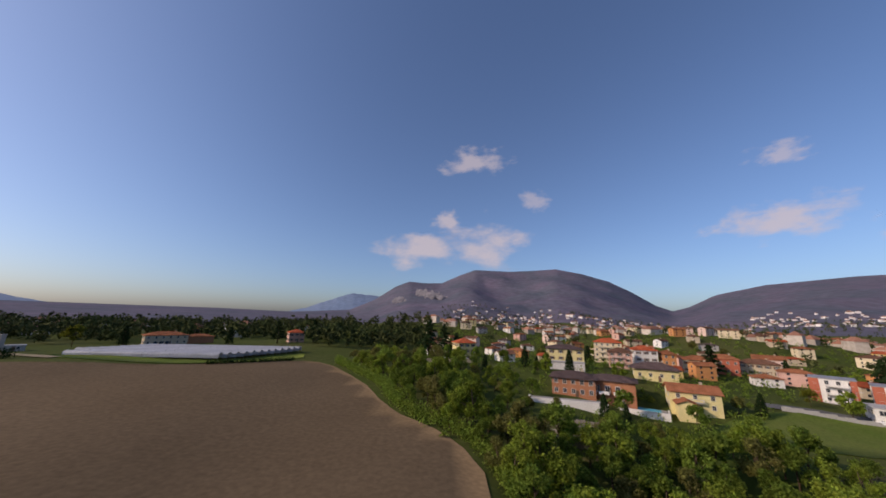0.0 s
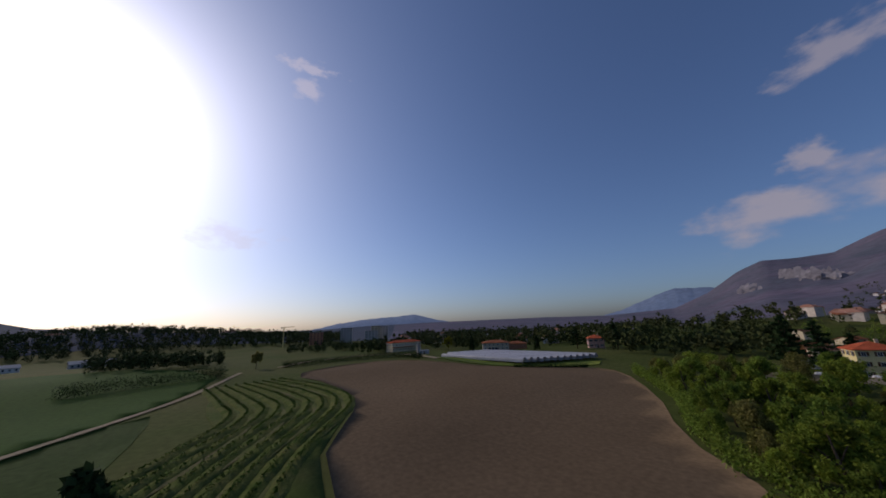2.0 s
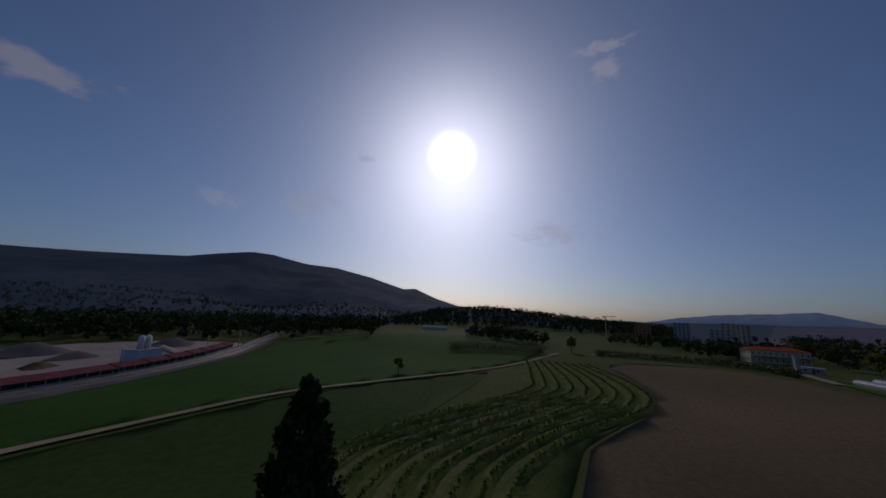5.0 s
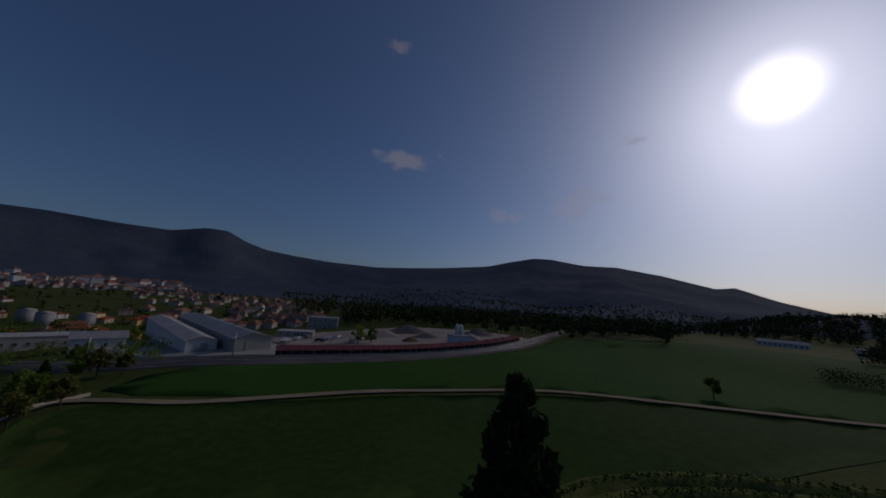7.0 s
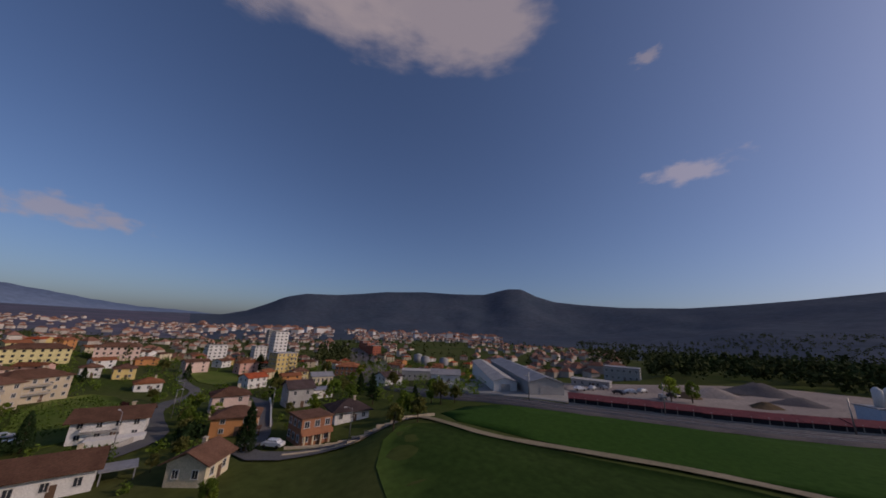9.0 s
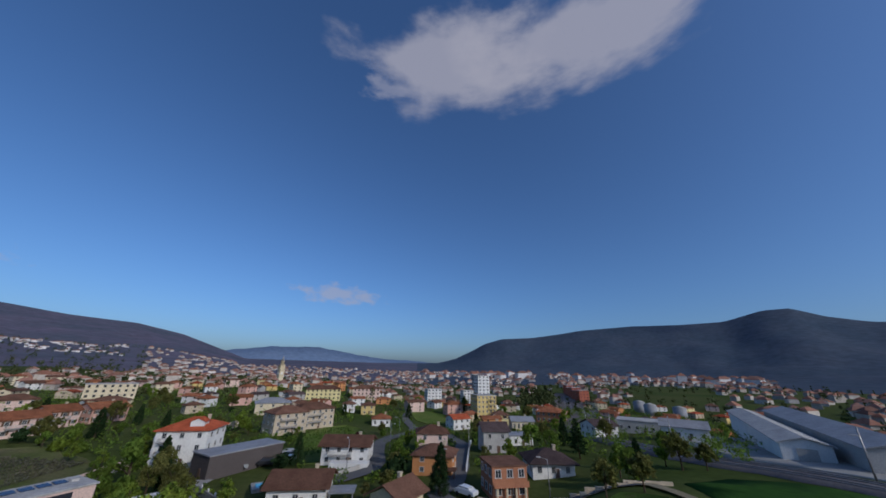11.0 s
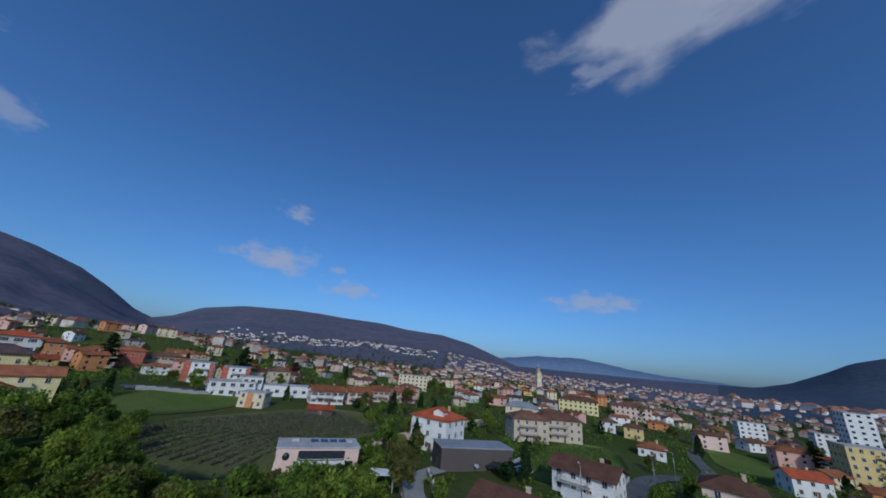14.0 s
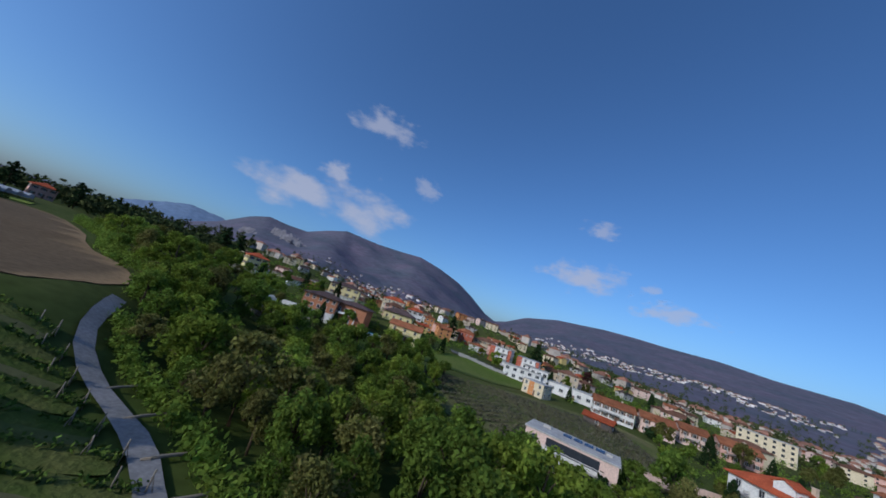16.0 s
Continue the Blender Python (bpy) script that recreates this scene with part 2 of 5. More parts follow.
def thing(name, m, label, category, group="", kind=""):
    ob = new(name)
    ob.empty_display_size = 0.5
    ob.matrix_basis = m
    return tagged(ob, label, category, group, kind)


def boxes(name, specs, mat):
    """One mesh of boxes, each (x, y, z, sx, sy, sz): centre of the base and size."""
    verts, faces = [], []
    for x, y, z, sx, sy, sz in specs:
        b = len(verts)
        verts += [(x + i * sx / 2, y + j * sy / 2, z + k * sz) for k in (0, 1) for i, j in ((-1, -1), (1, -1), (1, 1), (-1, 1))]
        faces += [(b, b + 3, b + 2, b + 1), (b + 4, b + 5, b + 6, b + 7)] + [(b + i, b + (i + 1) % 4, b + 4 + (i + 1) % 4, b + 4 + i) for i in range(4)]
    return mesh(name, verts, faces, mat)


def tube(name, points, radii, mat, sides=7):
    """A round tapering run along points."""
    verts, faces = [], []
    for i, p in enumerate(points):
        a, b = points[max(i - 1, 0)], points[min(i + 1, len(points) - 1)]
        q = (Vector(b) - Vector(a)).to_track_quat("Z", "Y")
        for j in range(sides):
            w = 2 * math.pi * j / sides
            verts.append(Vector(p) + q @ Vector((math.cos(w), math.sin(w), 0)) * radii[i])
    for i in range(len(points) - 1):
        for j in range(sides):
            k = (j + 1) % sides
            faces.append((i * sides + j, i * sides + k, (i + 1) * sides + k, (i + 1) * sides + j))
    faces += [tuple(range(sides))[::-1], tuple(range((len(points) - 1) * sides, len(points) * sides))]
    return mesh(name, verts, faces, mat, True)


def inside(x, y, poly):
    hit = False
    for (x0, y0), (x1, y1) in zip(poly, poly[1:] + poly[:1]):
        if (y0 > y) != (y1 > y) and x < (x1 - x0) * (y - y0) / (y1 - y0) + x0:
            hit = not hit
    return hit


def rounded(poly, rounds=2):
    for _ in range(rounds):
        poly = [q for (x0, y0), (x1, y1) in zip(poly, poly[1:] + poly[:1]) for q in ((x0 * .75 + x1 * .25, y0 * .75 + y1 * .25), (x0 * .25 + x1 * .75, y0 * .25 + y1 * .75))]
    return poly


def patch(name, poly, mat, dz, label, category, cell=6.0, rounds=1, kind="structure"):
    """A piece of ground cover, draped on the ground."""
    poly = rounded(poly, rounds)
    bm = bmesh.new()
    bm.faces.new([bm.verts.new((x, y, 0)) for x, y in poly])
    bmesh.ops.inset_region(bm, faces=bm.faces[:], thickness=1.2, use_even_offset=True, use_boundary=True)
    xs, ys = [p[0] for p in poly], [p[1] for p in poly]
    for axis, lo, hi in ((0, min(xs), max(xs)), (1, min(ys), max(ys))):
        step = max(cell, (hi - lo) / 90)
        for v in np.arange(lo + step, hi, step):
            co, no = [0, 0, 0], [0, 0, 0]
            co[axis], no[axis] = v, 1
            bmesh.ops.bisect_plane(bm, geom=bm.verts[:] + bm.edges[:] + bm.faces[:], plane_co=co, plane_no=no)
    bmesh.ops.recalc_face_normals(bm, faces=bm.faces)
    h = height([v.co.x for v in bm.verts], [v.co.y for v in bm.verts])
    for v, z in zip(bm.verts, h):
        v.co.z = z + (-0.03 if v.is_boundary else dz)
    for f in bm.faces:
        if f.normal.z < 0:
            f.normal_flip()
        f.smooth = True
    me = bpy.data.meshes.new(name)
    bm.to_mesh(me), bm.free()
    me.materials.append(mat)
    return tagged(new(name, me), label, category, kind=kind)


def spline(points, step=3.0):
    """Evenly spaced points along a smooth curve through points."""
    out, n = [], len(points)
    for i in range(n - 1):
        p = [np.array(points[min(max(k, 0), n - 1)], float) for k in (i - 1, i, i + 1, i + 2)]
        m = max(2, int(np.linalg.norm(p[2] - p[1]) / step))
        for u in np.arange(m) / m:
            out.append(tuple(0.5 * (2 * p[1] + (p[2] - p[0]) * u + (2 * p[0] - 5 * p[1] + 4 * p[2] - p[3]) * u * u + (3 * p[1] - p[0] - 3 * p[2] + p[3]) * u ** 3)))
    return out + [tuple(points[-1])]


def ribbon(name, points, width, mat, dz, label, category, kind="structure", edge=0.0):
    """A strip along a curve, draped on the ground; with edge, it has sides of that depth."""
    pts = spline(points)
    verts, faces = [], []
    for i, p in enumerate(pts):
        a, b = np.array(pts[max(i - 1, 0)]), np.array(pts[min(i + 1, len(pts) - 1)])
        t = (b - a) / np.linalg.norm(b - a)
        w = width / 2 * (1 + 0.08 * math.sin(i * 1.7))
        for s in (-1, -0.3, 0.3, 1):
            x, y = p[0] - t[1] * w * s, p[1] + t[0] * w * s
            verts.append((x, y, on(x, y, dz)))
        if edge:
            for s in (-1.15, 1.15):
                x, y = p[0] - t[1] * w * s, p[1] + t[0] * w * s
                verts.append((x, y, on(x, y, dz - edge)))
    n = 6 if edge else 4
    for i in range(len(pts) - 1):
        for j in range(3):
            faces.append((i * n + j, (i + 1) * n + j, (i + 1) * n + j + 1, i * n + j + 1))
        if edge:
            faces.append((i * n + 4, (i + 1) * n + 4, (i + 1) * n, i * n))
            faces.append((i * n + 3, (i + 1) * n + 3, (i + 1) * n + 5, i * n + 5))
    me = mesh(name, verts, faces, mat, True)
    return tagged(new(name, me), label, category, kind=kind)


# ---- fields, tracks, yards ----
FIELD = [(8, 47), (2, 29), (-35, 20), (-76, 46), (-112, 50), (-146, 44), (-156, 62), (-148, 96), (-112, 106), (-81, 117), (-60, 137), (-46, 135), (-24, 103), (-12, 77), (3, 61)]
patch("field", FIELD, SOIL, 0.13, "bare brown ploughed field beside the wooded ravine", "field")
patch("meadow", [(34, -58), (2, -54), (-22, -53), (-44, -44), (-70, -27), (-132, 9), (-180, 22), (-230, -30), (-190, -100), (-143, -128), (-98, -97), (-35, -82), (4, -78), (30, -80)], CROP, 0.13, "bright green young crop south of the dirt track", "meadow")
patch("meadow", [(36, -54), (2, -51), (-20, -50), (-42, -41), (-70, -24), (-112, 1), (-90, 2), (-40, -4), (-8, -10), (20, -24), (34, -38)], CROP_DARK, 0.10, "darker green meadow below the vineyard", "meadow")
patch("yard", [(-2, -93), (-40, -97), (-98, -108), (-125, -132), (-90, -165), (-20, -165), (20, -150)], GRAVEL, 0.25, "pale gravel works yard behind the railway", "yard")
patch("yard", [(48, -98), (10, -91), (-2, -93), (14, -150), (60, -190), (100, -190)], CONCRETE, 0.22, "grey concrete yard round the long sheds", "yard")
patch("lawn", [(62, 84), (95, 97), (125, 88), (118, 74), (92, 70), (72, 74)], LAWN, 0.22, "sunlit sloping lawn above the ravine", "lawn")
patch("bank", [(55, 60), (100, 68), (140, 45), (112, 20), (90, 18), (70, 32)], BANK, 0.20, "rough terraced bank of old vines", "bank")
patch("lawn", [(66, 24), (76, 16), (70, 10), (60, 16)], LAWN, 0.24, "garden lawn below the pink villa", "lawn")
patch("bank", [(96, -12), (140, -28), (150, -48), (108, -40), (92, -22)], LAWN, 0.20, "green hillside vineyard slope among the houses", "bank")
patch("lawn", [(150, -78), (190, -92), (176, -108), (146, -96)], LAWN, 0.22, "steep green meadow among the houses", "lawn")

ribbon("track", [(36, -57), (20, -52), (3, -53), (-20, -52), (-44, -43), (-70, -26), (-100, -8), (-132, 10), (-175, 28)], 2.0, TRACK, 0.32, "pale dirt track through the green fields", "track")
ribbon("path", [(30, -2), (26, 8), (23, 14), (16, 23), (12, 30), (10, 40)], 1.7, PATH_GRAVEL, 0.36, "pale gravel path at the end of the vine rows", "path")
ribbon("road", [(36, -58), (42, -50), (52, -36), (60, -34), (66, -42), (84, -56), (104, -70), (126, -78)], 4.2, ASPHALT, 0.30, "narrow asphalt lane winding between the houses", "road")
ribbon("road", [(78, -20), (82, -30), (90, -34), (104, -40), (120, -52), (140, -70), (170, -80), (210, -110)], 4.0, ASPHALT, 0.32, "grey asphalt street climbing past garden walls", "road")
ribbon("road", [(66, -6), (74, 2), (84, 5), (92, 2)], 4.0, CONCRETE, 0.34, "pale concrete drive with a parapet", "road")
ribbon("road", [(95, 99), (118, 92), (140, 88), (160, 92)], 4.5, ASPHALT, 0.34, "asphalt road below the red and white flats", "road")
ribbon("embankment", [(420, -480), (240, -270), (120, -145), (75, -108), (48, -92), (25, -86), (4, -83), (-35, -88), (-70, -96), (-98, -107), (-143, -137), (-220, -190)], 8.0, BALLAST, 0.55, "dark ballast bed of the curving railway", "railway", edge=0.5)
ribbon("track", [(-182, 46), (-200, 70), (-196, 110), (-170, 118), (-130, 112)], 4.0, TRACK, 0.32, "pale farm road to the greenhouses", "track")


def rails():
    pts = spline([(420, -480), (240, -270), (120, -145), (75, -108), (48, -92), (25, -86), (4, -83), (-35, -88), (-70, -96), (-98, -107), (-143, -137), (-220, -190)], 4)
    rail_bed = thing("railway_track", pose(0, 0, 0), "two pairs of steel rails on the ballast bed", "railway")
    for off in (-2.6, -1.15, 1.15, 2.6):
        line = []
        for i, p in enumerate(pts):
            a, b = np.array(pts[max(i - 1, 0)]), np.array(pts[min(i + 1, len(pts) - 1)])
            t = (b - a) / np.linalg.norm(b - a)
            x, y = p[0] - t[1] * off, p[1] + t[0] * off
            line.append((x, y, on(x, y, 0.62)))
        part("rail", tube("rail", line, [0.09] * len(line), STEEL, 4), rail_bed)
    mast = None
    for i in range(4, len(pts), 8):
        p, q = pts[i], pts[min(i + 1, len(pts) - 1)]
        t = (np.array(q) - np.array(p)) / (np.linalg.norm(np.array(q) - np.array(p)) + 1e-6)
        x, y = p[0] - t[1] * 4.2, p[1] + t[0] * 4.2
        m = pose(x, y, on(x, y), 0, 0, math.degrees(math.atan2(t[1], t[0])))
        if mast is None:
            mast = thing("catenary_mast", m, "slim grey railway mast with a bracket arm", "mast", "masts along the railway")
            part("pole", tube("pole", [(0, 0, -0.5), (0, 0, 8)], [0.16, 0.11], STEEL, 6), mast)
            part("bracket", tube("bracket", [(0, 0, 6.8), (0, -3.4, 7.1)], [0.06, 0.05], STEEL, 5), mast)
        else:
            copy_thing(mast, m)


rails()


def sidings():
    """The fan of further tracks beyond the works, on a wide ballast bed."""
    for off in (-15, -10, 10, 15):
        line = [(110 + 0.68 * q + 0.733 * off, -146 - 0.733 * q + 0.68 * off) for q in range(0, 300, 12)]
        siding = thing("siding", pose(0, 0, 0), "pair of rusty siding rails on dark ballast", "railway", "sidings of the station")
        for g in (-0.72, 0.72):
            part("rail", tube("rail", [(x + 0.733 * g, y + 0.68 * g, on(x, y, 0.5)) for x, y in line], [0.1] * len(line), STEEL, 4), siding)


patch("railway_yard", [(95, -115), (130, -150), (340, -375), (310, -400), (100, -172), (78, -135)], BALLAST, 0.26, "wide dark ballast bed of the station sidings", "yard")
sidings()


# ---- plants ----
def leaf_cards(rng, clumps, per, size, squash=1.0):
    """Verts and faces of leaf sprays about clump centres (x, y, z, radius)."""
    c = np.repeat(np.array(clumps), per, axis=0)
    n = len(c)
    d = rng.normal(size=(n, 3))
    d /= np.linalg.norm(d, axis=1)[:, None]
    centre = c[:, :3] + d * (c[:, 3] * rng.random(n) ** 0.5)[:, None] * np.array([1, 1, squash])
    u = rng.normal(size=(n, 3))
    u /= np.linalg.norm(u, axis=1)[:, None]
    v = np.cross(u, d + 0.4 * rng.normal(size=(n, 3)))
    v /= np.linalg.norm(v, axis=1)[:, None] + 1e-6
    s = size * (0.6 + 0.8 * rng.random(n))[:, None]
    quad = np.stack([centre - u * s, centre - v * s * 0.55, centre + u * s, centre + v * s * 0.55], 1)
    return quad.reshape(-1, 3), np.arange(4 * n).reshape(-1, 4)


def tree_meshes(kind, seed, high, garden=False):
    """Trunk with limbs, and crown, of a tree of that height."""
    rng = np.random.default_rng(seed)
    if kind == "round":
        tips = []
        for i in range(15):
            a, r, z = rng.random() * 6.28, (0.12 + 0.2 * rng.random()) * high, (0.36 + 0.52 * rng.random()) * high
            r *= 1.15 - abs(z / high - 0.55) * 1.5
            tips.append((r * math.cos(a), r * math.sin(a), z, (0.10 + 0.07 * rng.random()) * high))
        tips.append((0, 0, high * 0.88, high * 0.12))
        verts, faces = leaf_cards(rng, tips, 60 if garden else 125, 0.042 * high + 0.05 if garden else 0.030 * high)
    elif kind == "cone":
        tips = []
        for i in range(34):
            u = (i / 33) ** 0.9
            a, r = i * 2.4, (0.165 * (1 - u) ** 0.6 + 0.008) * high
            tips.append((r * math.cos(a), r * math.sin(a), (0.06 + 0.90 * u) * high, (0.085 * (1 - u) + 0.028) * high))
        verts, faces = leaf_cards(rng, tips, 190, 0.017 * high, 1.3)
    elif kind == "cedar":
        tips = []
        for i in range(26):
            u = i / 25
            a, r = i * 2.4, (0.30 * (1 - u) ** 0.7 + 0.02) * high * (0.6 + 0.4 * rng.random())
            for f in (0.45, 0.95):
                tips.append((f * r * math.cos(a), f * r * math.sin(a), (0.2 + 0.76 * u) * high, (0.075 * (1 - u) + 0.035) * high))
        verts, faces = leaf_cards(rng, tips, 26, 0.036 * high, 0.35)
    else:
        tips = [(r * math.cos(a), r * math.sin(a), (0.25 + 0.5 * rng.random()) * high, 0.28 * high) for a, r in ((rng.random() * 6.28, 0.35 * high * rng.random()) for _ in range(9))]
        verts, faces = leaf_cards(rng, tips, 42, 0.10 * high + 0.05)
    bends = [(0.02 * high * math.sin(seed + k), 0.02 * high * math.cos(seed * 2 + k), high * k * (0.3 if kind != "bush" else 0.12)) for k in range(4)]
    bends[0] = (0, 0, -0.6)
    trunk = tube("trunk", bends, [0.030 * high, 0.021 * high, 0.014 * high, 0.006 * high], BARK, 7)
    limbs = bmesh.new()
    limbs.from_mesh(trunk)
    for tip in tips[:: 2 if kind == "round" else 5]:
        low = Vector((0, 0, tip[2] * 0.62))
        side = tube("limb", [low, low.lerp(Vector(tip[:3]), 0.5) + Vector((0, 0, 0.02 * high)), Vector(tip[:3])], [0.011 * high, 0.007 * high, 0.003 * high], BARK, 5)
        limbs.from_mesh(side)
        bpy.data.meshes.remove(side)
    limbs.to_mesh(trunk), limbs.free()
    return trunk, (verts, faces)


TREES = {}


def tree_kind(kind, seed, leaf, high, name, label, category="tree", group=""):
    """Keeps a pattern tree of that kind; its trees share trunk and crown."""
    trunk, (verts, faces) = tree_meshes(kind, seed, high, name == "garden_tree")
    TREES.setdefault(name, []).append((trunk, mesh("crown", verts, faces, leaf), high, label, category, group))


def tree(name, x, y, high, which=None, turn=None, label=None):
    pats = TREES[name]
    trunk, crown, h0, lab, cat, group = pats[(which if which is not None else random.randrange(len(pats))) % len(pats)]
    s = high / h0
    m = pose(x, y, on(x, y), random.uniform(-3, 3), random.uniform(-3, 3), random.uniform(0, 360) if turn is None else turn) @ Matrix.Diagonal((s * random.uniform(.9, 1.1), s * random.uniform(.9, 1.1), s, 1))
    ob = thing(name, m, label or lab, cat, group)
    part("trunk", trunk, ob)
    part("crown", crown, ob)
    return ob


for k in range(4):
    tree_kind("round", 10 + k, LEAVES[0], 9, "broadleaf_tree", "bright green broadleaf tree in the wooded ravine", group="trees of the ravine")
for k in range(3):
    tree_kind("round", 20 + k, LEAVES[1], 9, "broadleaf_tree", "deep green broadleaf tree in the wooded ravine", group="trees of the ravine")
for k in range(2):
    tree_kind("round", 30 + k, LEAVES[2], 9, "broadleaf_tree", "olive-brown tree just coming into leaf", group="trees of the ravine")
for k in range(3):
    tree_kind("round", 40 + k, LEAVES[k], 7, "garden_tree", ("fresh green garden tree beside the houses", "dark green garden tree beside the houses", "olive garden tree beside the houses")[k], group="garden trees")
tree_kind("cone", 50, LEAVES[3], 15, "cypress", "tall dense dark green cypress", group="cypresses")
tree_kind("cedar", 60, LEAVES[3], 15, "cedar", "large dark cedar with flat tiers of boughs", group="cedars")
tree_kind("cedar", 61, LEAVES[3], 14, "cedar", "large dark cedar with flat tiers of boughs", group="cedars")
for k in range(3):
    tree_kind("bush", 70 + k, LEAVES[(0, 1, 3)[k]], 3, "bush", ("bright green rounded garden bush", "rounded mid-green garden bush", "dark evergreen garden bush")[k], "bush", "garden bushes")
tree_kind("round", 80, LEAVES[4], 6, "yellow_tree", "yellow-green tree in full spring leaf")
tree_kind("round", 81, LEAVES[5], 7, "copper_tree", "dark copper-leaved ornamental tree")

tree("cypress", -7.2, 5.2, 15.6, label="tall dense dark green cypress standing alone below the vineyard")

# the wooded ravine
RAVINE = [(9, 47), (5, 62), (-9, 79), (-20, 104), (-40, 137), (-26, 150), (2, 143), (20, 120), (22, 86), (40, 78), (58, 70), (74, 60), (62, 48), (58, 34), (56, 20), (62, 8), (50, -4), (37, -5), (31, 8), (21, 26), (14, 34)]
random.seed(5)
spots = []
for _ in range(9000):
    x, y = random.uniform(-42, 76), random.uniform(-6, 150)
    near = y < 75
    if inside(x, y, RAVINE) and math.hypot(x - 27, y - 75) > 7 and all((x - a) ** 2 + (y - b) ** 2 > (3.7 if near else 5.2) ** 2 for a, b in spots):
        spots.append((x, y))
for x, y in spots:
    edge = min(math.hypot(x - a, y - b) for a, b in rounded(RAVINE, 1))
    tree("broadleaf_tree", x, y, random.uniform(4, 6) if edge < 4 or y > 66 and x > 8 else random.uniform(6.0, 9.5))


def woods(label, poly, count, high, seed, cards=26, conifers=0.12):
    """Far trees that nobody could count, in one sheet of leaf sprays."""
    rng = np.random.default_rng(seed)
    xs, ys = [p[0] for p in poly], [p[1] for p in poly]
    clumps = []
    while len(clumps) < count * 3:
        x, y = rng.uniform(min(xs), max(xs)), rng.uniform(min(ys), max(ys))
        if inside(x, y, poly):
            z, h = on(x, y), high * rng.uniform(0.6, 1.25)
            if rng.random() < conifers:
                clumps += [(x, y, z + h * (0.25 + 0.33 * k), h * (0.20 - 0.05 * k)) for k in range(3)]
            else:
                clumps += [(x + h * rng.uniform(-.2, .2), y + h * rng.uniform(-.2, .2), z + h * rng.uniform(.3, .75), h * rng.uniform(.22, .34)) for k in range(3)]
    verts, faces = leaf_cards(rng, clumps, cards, high * 0.085)
    return tagged(new("woods", mesh("woods", verts, faces, FAR_LEAVES)), label, "woods", kind="stuff")


def ring(a0, a1, r0, r1):
    """A patch between two bearings and two distances."""
    return [(r * math.sin(radians(a)), r * math.cos(radians(a))) for a, r in [(a, r0) for a in np.linspace(a0, a1, 8)] + [(a, r1) for a in np.linspace(a1, a0, 8)]]


woods("dark woods on the low ridge beyond the fields", ring(246, 292, 430, 690), 1800, 11, 1, 14)
woods("low trees in front of the far tower blocks", ring(284, 301, 290, 370), 110, 8, 13, 22)
woods("dark hedge trees at the edge of the fields", ring(262, 276, 200, 260), 90, 8, 2, 24)
woods("dark woods beyond the gravel works", ring(188, 244, 190, 330), 420, 12, 3, 22)
woods("hazy woods on the southern slopes", ring(180, 246, 330, 640), 800, 13, 4, 14)
woods("trees round the farm behind the greenhouses", ring(296, 338, 250, 330), 220, 11, 5, 24, 0.25)
woods("wooded slope behind the farm", ring(302, 345, 330, 640), 600, 13, 6, 16, 0.2)
woods("trees between field and town", ring(338, 358, 190, 330), 190, 11, 7, 24, 0.2)
woods("trees among the far houses of the town", ring(0, 92, 230, 640), 420, 9, 8, 18, 0.25)
woods("trees among the far houses of the valley", ring(92, 178, 230, 800), 420, 9, 9, 16, 0.25)
woods("dark cypress and cedar clump above the town", ring(134, 139, 330, 420), 60, 16, 10, 24, 0.3)
woods("tree belts on the foothills", ring(0, 80, 640, 1400), 900, 13, 11, 10)
woods("woods at the foot of the southern hill", ring(178, 250, 640, 1300), 900, 14, 12, 10)

HEDGE = material("hedge_leaves", (0.022, 0.045, 0.012), 0.85, None, 0.3, 2.0, 0, island=0.4)


def hedge(points, high, wide, label, seed=0, leaf=None):
    """A clipped hedge: a dense band of leaf sprays along a curve."""
    rng = np.random.default_rng(seed)
    clumps = [(x + rng.normal() * .15, y + rng.normal() * .15, on(x, y, high * f), wide * 0.6) for x, y in spline(points, 0.9) for f in (0.25, 0.7)]
    verts, faces = leaf_cards(rng, clumps, 46, 0.24 if wide > 1.8 else 0.2)
    return tagged(new("hedge", mesh("hedge", verts, faces, leaf or HEDGE)), label, "hedge")


hedge([(-182, 48), (-172, 76), (-160, 101), (-140, 108)], 3.0, 2.6, "long dark hedge at the far end of the ploughed field", 1)
hedge([(-81, 116), (-70, 126), (-60, 135)], 1.3, 1.4, "low dark hedge at the corner of the ploughed field", 2)
hedge([(-150, -24), (-158, -4), (-166, 20)], 4, 4, "dark thicket in the green fields", 3)
hedge([(10, 44), (6, 60), (-9, 78), (-20, 103), (-42, 136)], 2.6, 3.0, "green scrub along the edge of the ploughed field", 4, LEAVES[1])
hedge([(13, 34), (18, 26), (25.5, 16), (29, 9), (33, 0)], 2.0, 2.2, "bright scrub beside the gravel path", 6, LEAVES[1])
tree("garden_tree", -88, -25, 5, 1, label="small lone tree beside the dirt track")
tree("garden_tree", -188, 36, 9, 2, label="bare-branched tree by the farm road")
tree("broadleaf_tree", -23, -118, 8, 0, label="bright green tree in the gravel works yard")
tree("broadleaf_tree", -29, -120, 7, 4, label="green tree in the gravel works yard")


patch("lawn", [(10, 24), (0, 27), (-35, 19), (-76, 45), (-112, 49), (-142, 40), (-130, 16), (-100, 12), (-70, 14), (-34, -12), (0, -6), (24, -2), (22, 8)], VINE_GRASS, 0.11, "green grass between the vine rows", "lawn")


